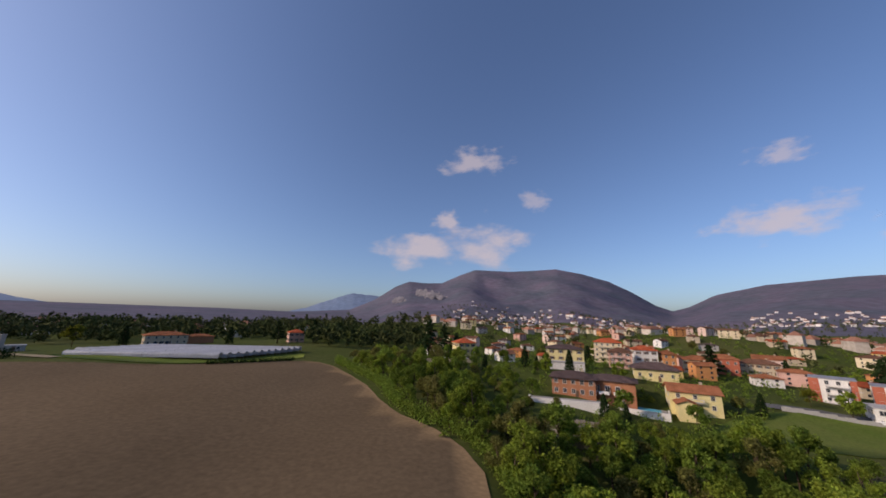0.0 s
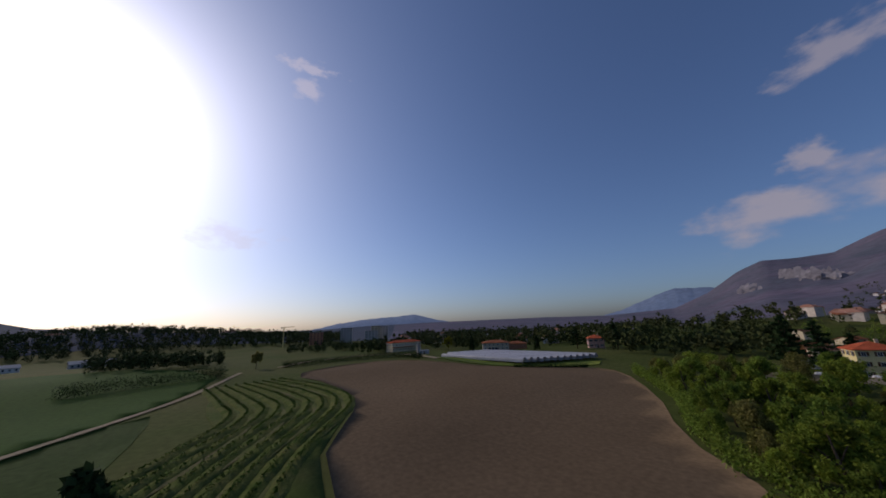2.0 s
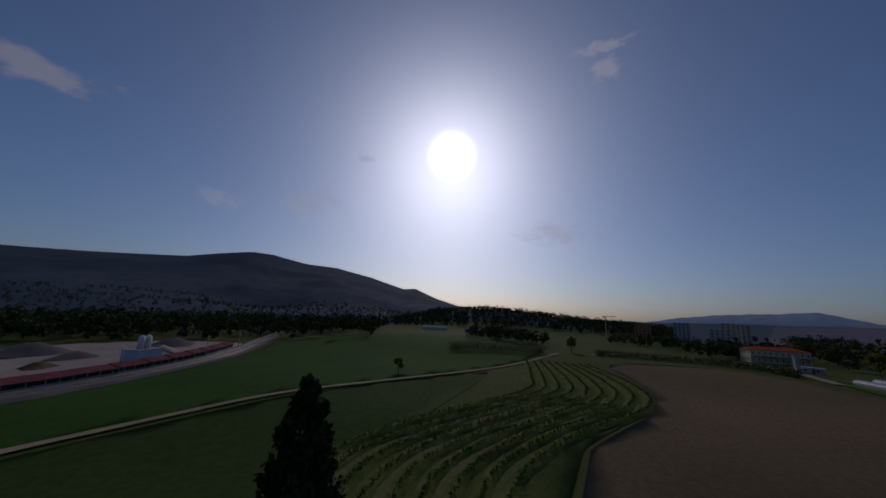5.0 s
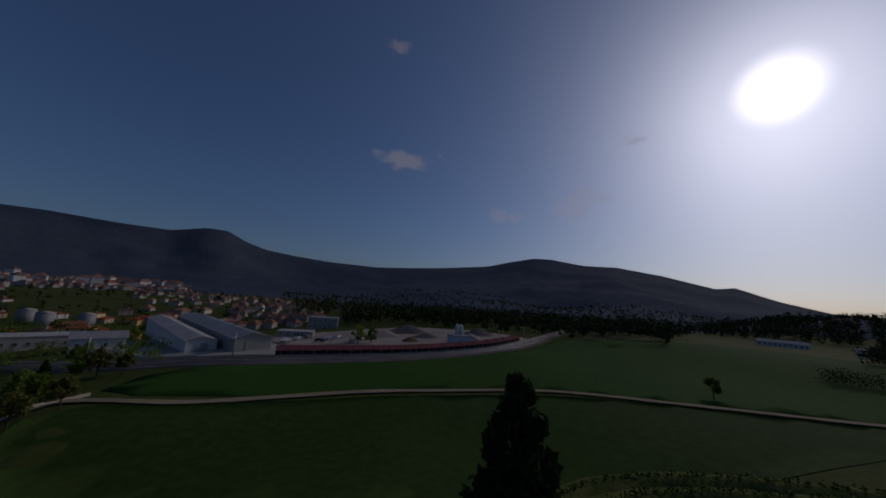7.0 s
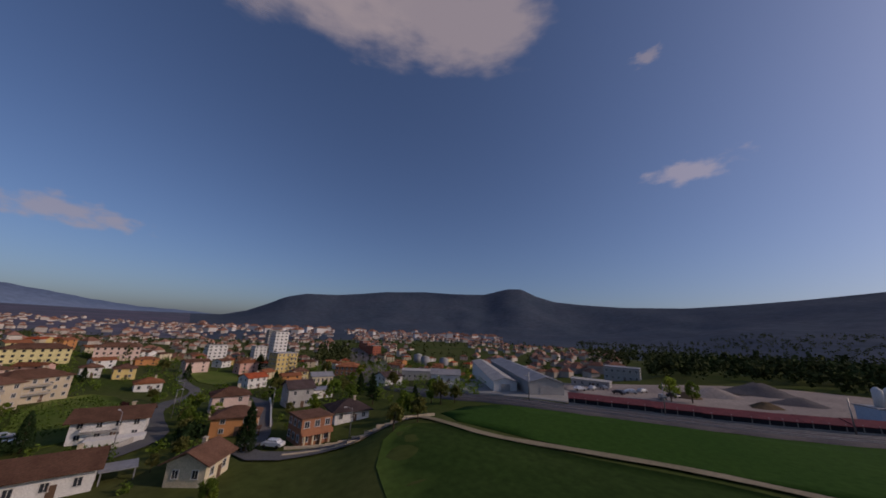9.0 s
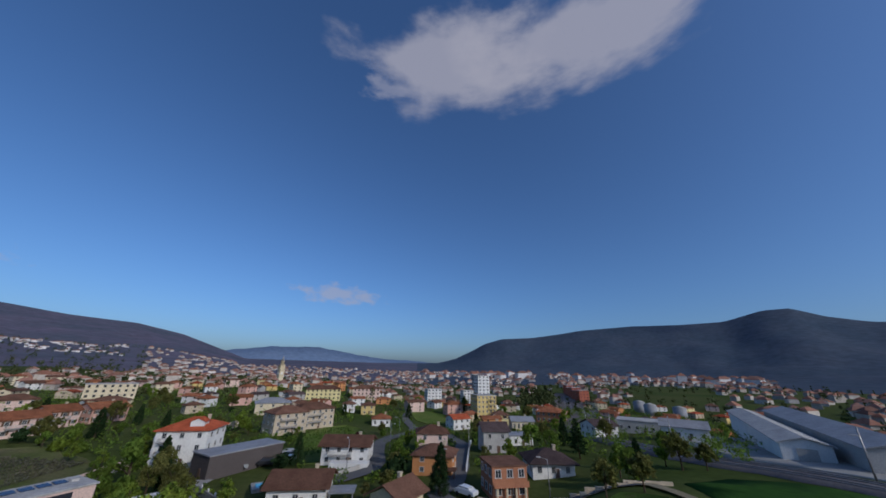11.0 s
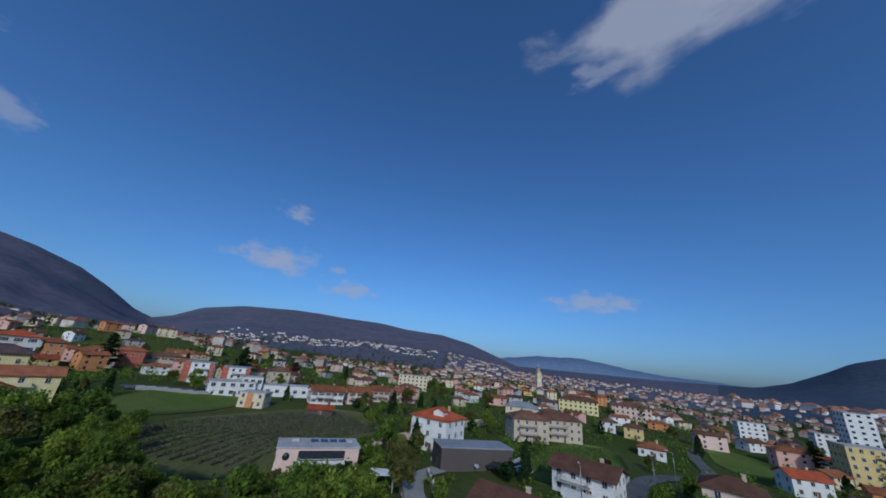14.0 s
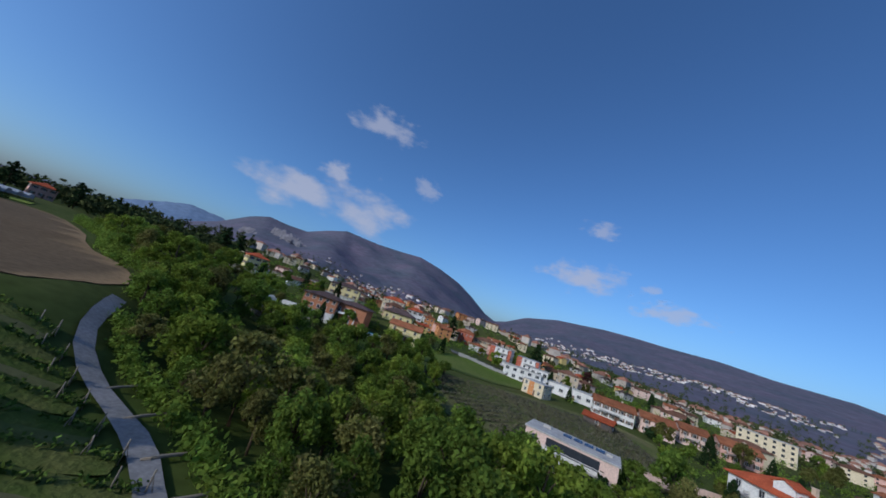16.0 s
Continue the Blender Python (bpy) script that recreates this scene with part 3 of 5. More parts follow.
def vineyard(name, lines, label, high=1.5, step=0.7, leaf=None, seed=0, dense=9):
    """Rows of vines on wires, one object, and the end posts as things of their own."""
    rng = np.random.default_rng(seed)
    clumps, ends = [], []
    for line in lines:
        pts = spline(line, step)
        for x, y in pts:
            if rng.random() < 0.1:
                continue
            clumps.append((x + rng.normal() * .1, y + rng.normal() * .1, on(x, y, high * 0.62), high * 0.38))
        ends.append((pts[0], pts[min(4, len(pts) - 1)]))
    verts, faces = leaf_cards(rng, clumps, dense, 0.17 if dense > 12 else 0.26)
    tagged(new(name, mesh(name, verts, faces, leaf or VINE)), label, "vines", kind="stuff")
    return ends


rows_near = []
for i in range(9):
    s = 3.1 * i
    rows_near.append([(11.5 + s * 0.78, 26 - s), (0, 25 - s * 1.02), (-34, 16.5 - s * 1.05), (-74 - s * 0.2, 42 - s * 1.1), (-104, 46 - s * 1.2), (-140, 38 - s * 1.0)])
ends = vineyard("vine_rows", rows_near, "long green vine rows curving over the terraced slope", 1.15, seed=3, dense=13)


def terrace_bank(line):
    """A grassy earth bank under a vine row: a steep face, a rounded lip and a gentle back."""
    pts = spline(line, 1.6)
    verts, faces = [], []
    prof = ((-1.4, -0.15), (-0.8, 0.20), (-0.3, 0.32), (0.4, 0.30), (1.1, 0.1), (1.6, -0.15))
    for i, p in enumerate(pts):
        a, b = np.array(pts[max(i - 1, 0)]), np.array(pts[min(i + 1, len(pts) - 1)])
        t = (b - a) / np.linalg.norm(b - a)
        fade = min(1, i / 3, (len(pts) - 1 - i) / 5)
        for k, (o, z) in enumerate(prof):
            o += 0.18 * math.sin(i * 0.9 + k) + 0.1 * math.sin(i * 2.3)
            x, y = p[0] - t[1] * o, p[1] + t[0] * o
            verts.append((x, y, on(x, y, 0.22 + z * (0.15 + 0.85 * fade) * (1 + 0.12 * math.sin(i * 1.3)))))
    n = len(prof)
    for i in range(len(pts) - 1):
        faces += [(i * n + j, (i + 1) * n + j, (i + 1) * n + j + 1, i * n + j + 1) for j in range(n - 1)]
    tagged(new("terrace_bank", mesh("terrace_bank", verts, faces, VINE_BANK, True)), "long grassy earth bank under a vine row", "bank", "banks of the vineyard", "structure")


for bank_line in rows_near:
    terrace_bank(bank_line)
POST = None
for (p, q) in ends:
    for (x, y) in (p, q):
        m = pose(x, y, on(x, y), 0, 3, random.uniform(0, 360))
        if POST is None:
            POST = thing("vine_post", m, "pale wooden post with a stay at a row's end", "post", "posts of the vineyard")
            part("post", tube("post", [(0, 0, -0.3), (0, 0, 1.6)], [0.06, 0.05], WOOD, 6), POST)
            part("stay", tube("stay", [(0, 0, 1.3), (0.5, 0, -0.1)], [0.03, 0.03], WOOD, 5), POST)
        else:
            copy_thing(POST, m)
for i in range(4):
    s = 3.1 * i * 2
    ribbon("path", [(11.5 + s * 0.78, 24.4 - s), (0, 23.4 - s * 1.02), (-34, 14.9 - s * 1.05), (-74, 40 - s * 1.1), (-140, 36 - s)], 1.1, BANK, 0.34, "worn grassy strip between vine rows", "path")
vineyard("vine_rows", [[(64 + i * 0.9, 62 - i * 2.2), (92, 60 - i * 2.0), (124 - i * .8, 46 - i * 1.7)] for i in range(13)], "old vine rows on the rough bank", 1.1, 0.6, VINE_OLD, 4, 16)
vineyard("vine_rows", [[(98 + i * 4, -14 - i * 1.0), (106 + i * 4, -36 - i * 0.6)] for i in range(9)], "green vine rows on the hillside plot", 1.2, 0.9, seed=5)
vineyard("vine_rows", [[(76 + i * 1.8, -14 - i * 0.8), (72 + i * 1.8, -20 - i * 0.8)] for i in range(7)], "short vine rows in a garden plot", 1.1, 0.8, seed=6)


# logs that hold the steps of the gravel path
LOG = None
for x, y, turn in ((28.6, 2.5, 22), (27.0, 6.5, 26), (25.0, 11.0, 30), (21.8, 16.5, 40), (18.2, 21.0, 46)):
    m = pose(x + 1.1, y + 0.5, on(x + 1.1, y + 0.5, 0.42), 0, 0, turn)
    if LOG is None:
        LOG = thing("path_log", m, "pale weathered log laid across the gravel path", "log", "logs of the path")
        part("log", tube("log", [(-1.7, 0, 0), (-0.5, 0.03, 0.02), (0.7, -0.02, 0), (1.7, 0.02, 0.03)], [0.11, 0.13, 0.12, 0.10], WOOD, 8), LOG)
        part("peg", tube("peg", [(-1.2, -0.16, -0.5), (-1.2, -0.16, 0.22)], [0.05, 0.04], WOOD, 6), LOG)
        part("peg", tube("peg", [(1.2, -0.16, -0.5), (1.2, -0.16, 0.22)], [0.05, 0.04], WOOD, 6), LOG)
    else:
        copy_thing(LOG, m)

# dry-stone terraces on the far side of the ravine
for k in range(4):
    ob = thing("terrace_wall", pose(24 + k * 2.2, 70 + k * 3.0, on(24 + k * 2.2, 70 + k * 3.0), 0, 0, -18), "low dry-stone terrace wall on the bank", "wall", "terrace walls of the bank")
    for j in range(14):
        part("stone", boxes("stone", [(-6.5 + j, random.uniform(-.08, .08), -0.6, random.uniform(.85, .98), 0.5, random.uniform(1.5, 1.75))], STONE), ob)
patch("bank", [(18, 68), (32, 64), (40, 80), (26, 86)], BANK, 0.22, "bare terraced bank below the brick villa", "bank")

# pale cliffs on the northern mountain
rng = np.random.default_rng(77)
crags = []
for a0, a1, r0, r1, n in ((355.8, 356.4, 2500, 2250, 9), (356.4, 358.2, 2300, 2000, 16), (357.6, 360.6, 2050, 1950, 12), (352.0, 353.0, 2150, 2000, 5)):
    for k in range(n):
        u = k / (n - 1)
        a, r = radians(a0 + (a1 - a0) * u + rng.normal() * 0.12), r0 + (r1 - r0) * u + rng.normal() * 25
        x, y = r * math.sin(a), r * math.cos(a)
        crags.append((x, y, on(x, y, 4), rng.uniform(8, 18)))
verts, faces = [], []
for x, y, z, size in crags:
    for _ in range(5):
        # a broken slab that leans back against the slope
        c = Vector((x, y, z)) + Vector((rng.normal() * size, rng.normal() * 6 - 6, rng.normal() * size * 0.7 + 4))
        wide, high, b = size * rng.uniform(0.4, 0.9), size * rng.uniform(0.5, 1.3), len(verts)
        for px, py in ((-1, -0.9), (0.2, -1.1), (1, -0.7), (0.8, 0.7), (0.1, 1.1), (-0.9, 0.6)):
            verts.append(c + Vector((px * wide * rng.uniform(0.7, 1.2), py * high * 0.5, py * high * rng.uniform(0.8, 1.1))))
        faces.append(tuple(range(b, b + 6)))
tagged(new("cliff_rocks", mesh("cliff_rocks", verts, faces, CLIFF)), "pale broken cliff rocks high on the mountainside", "cliff", kind="stuff")


# ---- house materials ----
def plaster(name, color):
    return material(name, color, 0.85, tuple(c * 0.86 for c in color), 0.25, 5.0, 0.01)


WALLS = {
    "white": plaster("white_plaster", (0.72, 0.70, 0.66)), "cream": plaster("cream_plaster", (0.66, 0.56, 0.38)),
    "yellow": plaster("yellow_plaster", (0.66, 0.50, 0.20)), "light yellow": plaster("light_yellow_plaster", (0.70, 0.60, 0.30)),
    "pink": plaster("pink_plaster", (0.62, 0.38, 0.31)), "orange": plaster("orange_plaster", (0.55, 0.25, 0.10)),
    "beige": plaster("beige_plaster", (0.52, 0.43, 0.31)), "grey": plaster("grey_plaster", (0.42, 0.40, 0.37)),
    "red": plaster("red_plaster", (0.42, 0.13, 0.08)), "brick": plaster("brick_orange", (0.40, 0.18, 0.10)),
    "pale pink": plaster("pale_pink_plaster", (0.68, 0.50, 0.42)), "dark": plaster("dark_cladding", (0.10, 0.085, 0.08)),
    "blue": plaster("pale_blue_plaster", (0.42, 0.52, 0.62)),
}


def tiles(name, color):
    """Clay roof tiles: courses as fine relief, weathered patches."""
    m = material(name, color, 0.85, tuple(c * 0.62 for c in color), 0.35, 3.0, 0.0, random_tint=0.22)
    n, l = m.node_tree.nodes, m.node_tree.links
    tc, wave, bp = n.new("ShaderNodeTexCoord"), n.new("ShaderNodeTexWave"), n.new("ShaderNodeBump")
    wave.inputs["Scale"].default_value, wave.inputs["Distortion"].default_value = 1.6, 0.4
    wave.bands_direction = "DIAGONAL"
    l.new(tc.outputs["Object"], wave.inputs["Vector"]), l.new(wave.outputs["Fac"], bp.inputs["Height"])
    bp.inputs["Distance"].default_value = 0.06
    l.new(bp.outputs["Normal"], n["Principled BSDF"].inputs["Normal"])
    return m


ROOFS = {
    "terracotta": tiles("terracotta_tiles", (0.36, 0.14, 0.07)), "red": tiles("red_tiles", (0.46, 0.11, 0.05)),
    "brown": tiles("brown_tiles", (0.20, 0.105, 0.07)), "dark": tiles("dark_tiles", (0.12, 0.085, 0.08)),
    "grey": material("grey_sheet_roof", (0.28, 0.28, 0.29), 0.6, (0.20, 0.20, 0.21), 0.3, 2.0, 0.01),
    "pale": material("pale_flat_roof", (0.45, 0.43, 0.40), 0.8, (0.33, 0.32, 0.31), 0.3, 2.0, 0.01),
}
GLASS = material("dark_window_glass", (0.035, 0.04, 0.05), 0.12, None, 1.0, 2.0)
GLASS.node_tree.nodes["Principled BSDF"].inputs["Specular IOR Level"].default_value = 0.6
FRAME = material("white_window_frame", (0.62, 0.60, 0.56), 0.6)
SHUTTER = material("brown_shutter", (0.13, 0.075, 0.045), 0.7)
RAILING = material("pale_railing", (0.55, 0.53, 0.50), 0.7)
DOOR = material("brown_door", (0.14, 0.08, 0.05), 0.6)
CAR_PAINTS = [material("car_paint_" + n, c, 0.3, c, metal=0.2) for n, c in (("white", (0.7, 0.7, 0.7)), ("grey", (0.22, 0.23, 0.24)), ("black", (0.03, 0.03, 0.035)), ("red", (0.35, 0.04, 0.03)), ("silver", (0.45, 0.46, 0.47)))]
RUBBER = material("tyre_rubber", (0.03, 0.03, 0.03), 0.9)

# a window 1 m wide and 1 m high: frame with a deep reveal, and its pane
WINDOW_FRAME = boxes("window", [(-0.46, -0.03, 0, 0.10, 0.14, 1), (0.46, -0.03, 0, 0.10, 0.14, 1), (0, -0.03, 0.92, 0.82, 0.14, 0.08), (0, -0.06, -0.05, 1.16, 0.2, 0.06), (0, -0.02, 0.01, 0.06, 0.08, 0.91)], FRAME)
WINDOW_SHUT = boxes("shutter", [(0, -0.04, 0, 0.48, 0.06, 1)], SHUTTER)
WINDOW_PANE = boxes("pane", [(0, -0.01, 0.02, 0.82, 0.05, 0.9)], GLASS)
WINDOW_FAR = mesh("window", *(lambda a, b: (list(a) + list(b), [(0, 1, 2, 3), (4, 5, 6, 7), (0, 4, 7, 3), (1, 2, 6, 5), (3, 7, 6, 2), (0, 1, 5, 4)]))(
    [(-.5, -.06, 0), (.5, -.06, 0), (.5, -.06, 1), (-.5, -.06, 1)], [(-.5, .04, 0), (.5, .04, 0), (.5, .04, 1), (-.5, .04, 1)]), [GLASS, FRAME], slots=[0, 1, 1, 1, 1, 1])
CHIMNEY = boxes("chimney", [(0, 0, -0.8, 0.7, 0.6, 2.0), (0, 0, 1.2, 0.9, 0.8, 0.12)], WALLS["beige"])


def roof_mesh(kind, w, d, h, over, pitch, mat):
    """Roof solid over a plan w by d whose walls end at h: 'gable' (ridge along w), 'hip' or 'flat'."""
    a, b, t = w / 2 + over, d / 2 + over, 0.22
    e = h - over * pitch * 0.6
    if kind == "flat":
        return boxes("roof", [(0, 0, h, w + 2 * over, d + 2 * over, 0.28)], mat)
    top = e + b * pitch
    r = a if kind == "gable" else max(a - b, 0.05)
    verts = [(-a, -b, e), (a, -b, e), (a, b, e), (-a, b, e), (-a, -b, e + t), (a, -b, e + t), (a, b, e + t), (-a, b, e + t), (-r, 0, top + t), (r, 0, top + t)]
    faces = [(0, 1, 5, 4), (1, 2, 6, 5), (2, 3, 7, 6), (3, 0, 4, 7), (4, 5, 9, 8), (6, 7, 8, 9), (5, 6, 9), (7, 4, 8)]
    if kind == "gable":
        verts += [(-a, 0, top), (a, 0, top)]
        faces = [(0, 1, 5, 4), (2, 3, 7, 6), (4, 5, 9, 8), (6, 7, 8, 9), (0, 10, 11, 1), (3, 2, 11, 10), (1, 11, 9, 5), (11, 2, 6, 9), (0, 4, 8, 10), (10, 8, 7, 3)]
    else:
        faces.append((3, 2, 1, 0))
    return mesh("roof", verts, faces, mat)


def wall_mesh(kind, w, d, h, pitch, mat, low=2.5):
    a, b = w / 2, d / 2
    if kind != "gable":
        return boxes("wall", [(0, 0, -low, w, d, h + low)], mat)
    verts = [(-a, -b, -low), (a, -b, -low), (a, b, -low), (-a, b, -low), (-a, -b, h), (a, -b, h), (a, b, h), (-a, b, h), (-a, 0, h + b * pitch * 0.93), (a, 0, h + b * pitch * 0.93)]
    return mesh("wall", verts, [(3, 2, 1, 0), (0, 1, 5, 4), (2, 3, 7, 6), (1, 2, 6, 9, 5), (3, 0, 4, 8, 7), (4, 5, 9, 8), (6, 7, 8, 9)], mat)


def windows_on(ob, w, d, h, storeys, near, shutter=None, gap=3.0, sides=(0, 1, 2, 3), size=(1.1, 1.35), skip=()):
    """Windows in even bays on the sides of a house (0: front, 1: right, 2: back, 3: left)."""
    each = h / storeys
    for side in sides:
        span, depth = (w, d) if side % 2 == 0 else (d, w)
        n = max(1, int(span / gap))
        for k in range(n):
            for s in range(storeys):
                if (side, s) in skip:
                    continue
                x = (k + 0.5) / n * span - span / 2
                m = pose(0, 0, 0, 0, 0, 90 * side) @ pose(x, -depth / 2, s * each + each * 0.36) @ Matrix.Diagonal((size[0], 1, min(size[1], each * 0.5), 1))
                if near:
                    f = part("window", WINDOW_FRAME, ob, at=m)
                    part("pane", WINDOW_PANE, f)
                    if shutter:
                        for off in (-0.78, 0.78):
                            part("shutter", WINDOW_SHUT, f, at=pose(off, 0, 0))
                else:
                    part("window", WINDOW_FAR, ob, at=m)


def balcony(ob, x, y, z, w, deep=1.3, mat=None, turn=0):
    """A slab with a railing, on the front of a house."""
    m = pose(0, 0, 0, 0, 0, turn) @ pose(x, y - deep / 2, z)
    bars = [(i, -deep / 2 + 0.05, 0.15, 0.05, 0.05, 0.85) for i in np.arange(-w / 2 + 0.05, w / 2, 0.4)]
    b = part("balcony", boxes("balcony", [(0, 0, -0.08, w, deep, 0.2)], CONCRETE), ob, at=m)
    part("railing", boxes("railing", bars + [(0, -deep / 2 + 0.05, 0.95, w, 0.08, 0.08), (-w / 2 + .05, 0, 0.5, 0.06, deep, 0.5), (w / 2 - .05, 0, 0.5, 0.06, deep, 0.5)], mat or RAILING), b)


SMALL = 0.87


def house(x, y, az, w, d, h, roof="hip", wall="cream", tile="terracotta", label="", storeys=2, near=True, skew=0.0, over=0.6, pitch=0.42, shutter=None, balconies=0, chimneys=1, dz=0.0, name="house", sides=(0, 1, 3), gap=3.0, group="", category="house", size=(1.1, 1.35)):
    """A house whose front's foot is at x, y and faces back along the bearing az, turned by skew."""
    cx, cy = x + math.sin(radians(az)) * d / 2 * SMALL, y + math.cos(radians(az)) * d / 2 * SMALL
    ob = thing(name, pose(cx, cy, min(on(x, y), on(cx, cy)) + dz, 0, 0, -az + skew) @ Matrix.Diagonal((SMALL, SMALL, SMALL, 1)), label, category, group)
    part("wall", wall_mesh(roof, w, d, h, pitch, WALLS[wall]), ob)
    part("roof", roof_mesh(roof, w, d, h, over if roof != "flat" else 0.25, pitch, ROOFS[tile]), ob)
    windows_on(ob, w, d, h, storeys, near, shutter, gap, sides, size)
    for k in range(chimneys):
        part("chimney", CHIMNEY, ob, at=pose(w * (0.22 - 0.4 * k), d * 0.12, h + (d * 0.38 * pitch if roof != "flat" else 0.3)))
    if near:
        part("door", boxes("door", [(w * 0.08, -d / 2 - 0.03, 0, 1.0, 0.1, 2.1)], DOOR), ob)
    for s in range(balconies):
        balcony(ob, -w * 0.1, -d / 2, (s + 1) * h / storeys, w * 0.5)
    return ob


# ---- villas above the ravine ----
h = house(71, 94, 30, 13.5, 8.5, 5.6, "gable", "light yellow", "terracotta", "yellow two-storey villa with a terracotta gable roof", skew=4, gap=3.4, balconies=1, dz=1.2)
part("wing", wall_mesh("gable", 6, 5, 2.8, 0.42, WALLS["light yellow"]), h, at=pose(-3.2, -6.4, 0, 0, 0, 90))
part("wing_roof", roof_mesh("gable", 6, 5, 2.8, 0.5, 0.42, ROOFS["terracotta"]), h, at=pose(-3.2, -6.4, 0, 0, 0, 90))

h = house(41, 101, 16, 14, 11, 6.0, "hip", "brick", "dark", "wide brick villa with a low dark hipped roof", skew=-8, pitch=0.28, over=0.9, gap=2.6, size=(1.3, 1.8))
part("wing", boxes("wing", [(0, 0, -2.5, 14, 9, 8.3)], WALLS["brick"]), h, at=pose(12.5, 1.8, 0, 0, 0, -6))
part("wing_roof", roof_mesh("hip", 14, 9, 5.8, 0.9, 0.28, ROOFS["dark"]), h, at=pose(12.5, 1.8, 0, 0, 0, -6))
for k in range(4):
    f = part("window", WINDOW_FRAME, h, at=pose(7.6 + k * 3.1, -2.9, 2.2) @ Matrix.Diagonal((1.5, 1, 2.0, 1)))
    part("pane", WINDOW_PANE, f)
for k in range(2):
    part("awning", boxes("awning", [(0, 0, 0, 3.2, 2.0, 0.12)], WALLS["white"]), h, "white canvas sun awning", at=pose(9.5 + 4.5 * k, -4.0, 1.9, 18, 0, 0))


def terrace(x, y, az, w, d, high, label):
    ob = thing("terrace", pose(x, y, on(x, y), 0, 0, -az), label, "terrace")
    part("wall", boxes("wall", [(0, -d / 2, -3, w, 0.4, high + 3), (-w / 2 + .2, 0, -3, 0.4, d - .8, high + 3), (w / 2 - .2, 0, -3, 0.4, d - .8, high + 3)], WALLS["white"]), ob)
    part("paving", boxes("paving", [(0, 0, -1, w - 1, d - 0.6, high + 0.7)], CONCRETE), ob)
    return ob


terrace(35, 93, 16, 20, 4, 1.4, "white-walled terrace in front of the brick villa")
pool_deck = terrace(58, 97, 32, 13, 5.4, 1.3, "white-walled pool terrace above the ravine")
WATER = material("pool_water", (0.10, 0.42, 0.55), 0.05, (0.14, 0.50, 0.60), 0.5, 2.0)
part("pool", boxes("pool", [(0, 0.4, 1.02, 9, 3.0, 0.06)], WATER), pool_deck, "turquoise pool water")


def parasol(x, y, z):
    ob = thing("parasol", pose(x, y, z), "closed white parasol on the terrace", "parasol", "parasols of the terrace")
    part("pole", tube("pole", [(0, 0, 0), (0, 0, 2.6)], [0.04, 0.04], STEEL, 5), ob)
    part("canopy", tube("canopy", [(0, 0, 0.9), (0, 0, 1.4), (0, 0, 2.9)], [0.42, 0.3, 0.05], WALLS["white"], 8), ob)


parasol(50.5, 93, on(58, 97) + 1.0)
parasol(53, 97, on(58, 97) + 1.0)
hedge([(50, 101), (58, 104), (64, 102)], 2.0, 1.4, "clipped bright green hedge behind the pool", 8, LEAVES[0])

house(52, 138, 21, 16.5, 11, 8.8, "hip", "light yellow", "dark", "large pale yellow three-storey house with a dark hipped roof", 3, skew=6, gap=3.4, pitch=0.32, shutter=SHUTTER)
house(50, 131, 21, 15, 5, 3.2, "flat", "white", "pale", "low white garage wing below the yellow house", 1, skew=6, chimneys=0, gap=20)
house(11, 154, 4, 10, 10, 9.0, "hip", "light yellow", "red", "tall yellow corner house with a red hipped roof", 3, skew=22, shutter=SHUTTER)
house(96, 155, 32, 11, 10, 10, "hip", "white", "red", "white three-storey house with a red tiled roof", 3, skew=14, shutter=SHUTTER)
house(105, 152, 34, 6, 8, 9, "hip", "orange", "terracotta", "narrow orange house joined to the white one", 3, skew=14)
house(73, 113, 33, 14.5, 9, 4.6, "hip", "light yellow", "dark", "low yellow house with a broad dark roof", 1, skew=6, over=1.0, gap=3.2)
house(82, 150, 28, 11, 9, 8.2, "hip", "pink", "brown", "pink three-storey house with brown roof tiles", 3, shutter=SHUTTER, balconies=2)
house(88, 172, 27, 15, 10, 12, "hip", "cream", "red", "tall cream apartment house with a red roof", 4, balconies=3)
house(118, 150, 36, 14, 9, 7, "hip", "beige", "terracotta", "beige two-storey house behind a conifer", 2, shutter=SHUTTER)
house(131, 152, 39, 12, 9, 8, "hip", "red", "terracotta", "red-plastered two-storey house with terracotta tiles", 2)
house(146, 151, 41, 16, 9, 6, "hip", "beige", "brown", "long beige house with shuttered windows", 2, shutter=SHUTTER)
house(160, 160, 43, 13, 9, 6.5, "gable", "pale pink", "terracotta", "pale pink house with a gabled front", 2)

# red and white flats with stacked balconies
for (x, y, w) in ((124, 105, 11), (134, 97, 11)):
    f = house(x, y, 46, w, 10, 8.4, "flat", "white", "grey", "white flats with brick-red panels and stacked balconies", 3, skew=-3, chimneys=0, gap=2.6, name="apartment_block", category="flats")
    for px, pw in ((-w / 2 + 1.0, 2.6), (w / 2 - 0.7, 1.6)):
        part("panel", boxes("panel", [(px, -5.06, 0, pw, 0.16, 8.4)], WALLS["red"]), f, "brick-red wall panel")
    for s in range(3):
        balcony(f, 1.0, -5.0, s * 2.8 + 0.15, 5.5, 1.5, WALLS["white"])
house(121, 86, 50, 17, 9, 5.6, "flat", "white", "pale", "white modern flat-roofed villa on the slope", 2, skew=10, chimneys=0, gap=3.0, size=(1.8, 1.5))
house(127, 83, 50, 8, 6, 7.6, "flat", "white", "pale", "white modern upper storey with a loggia", 2, skew=10, chimneys=0, gap=2.6, size=(1.8, 1.7))
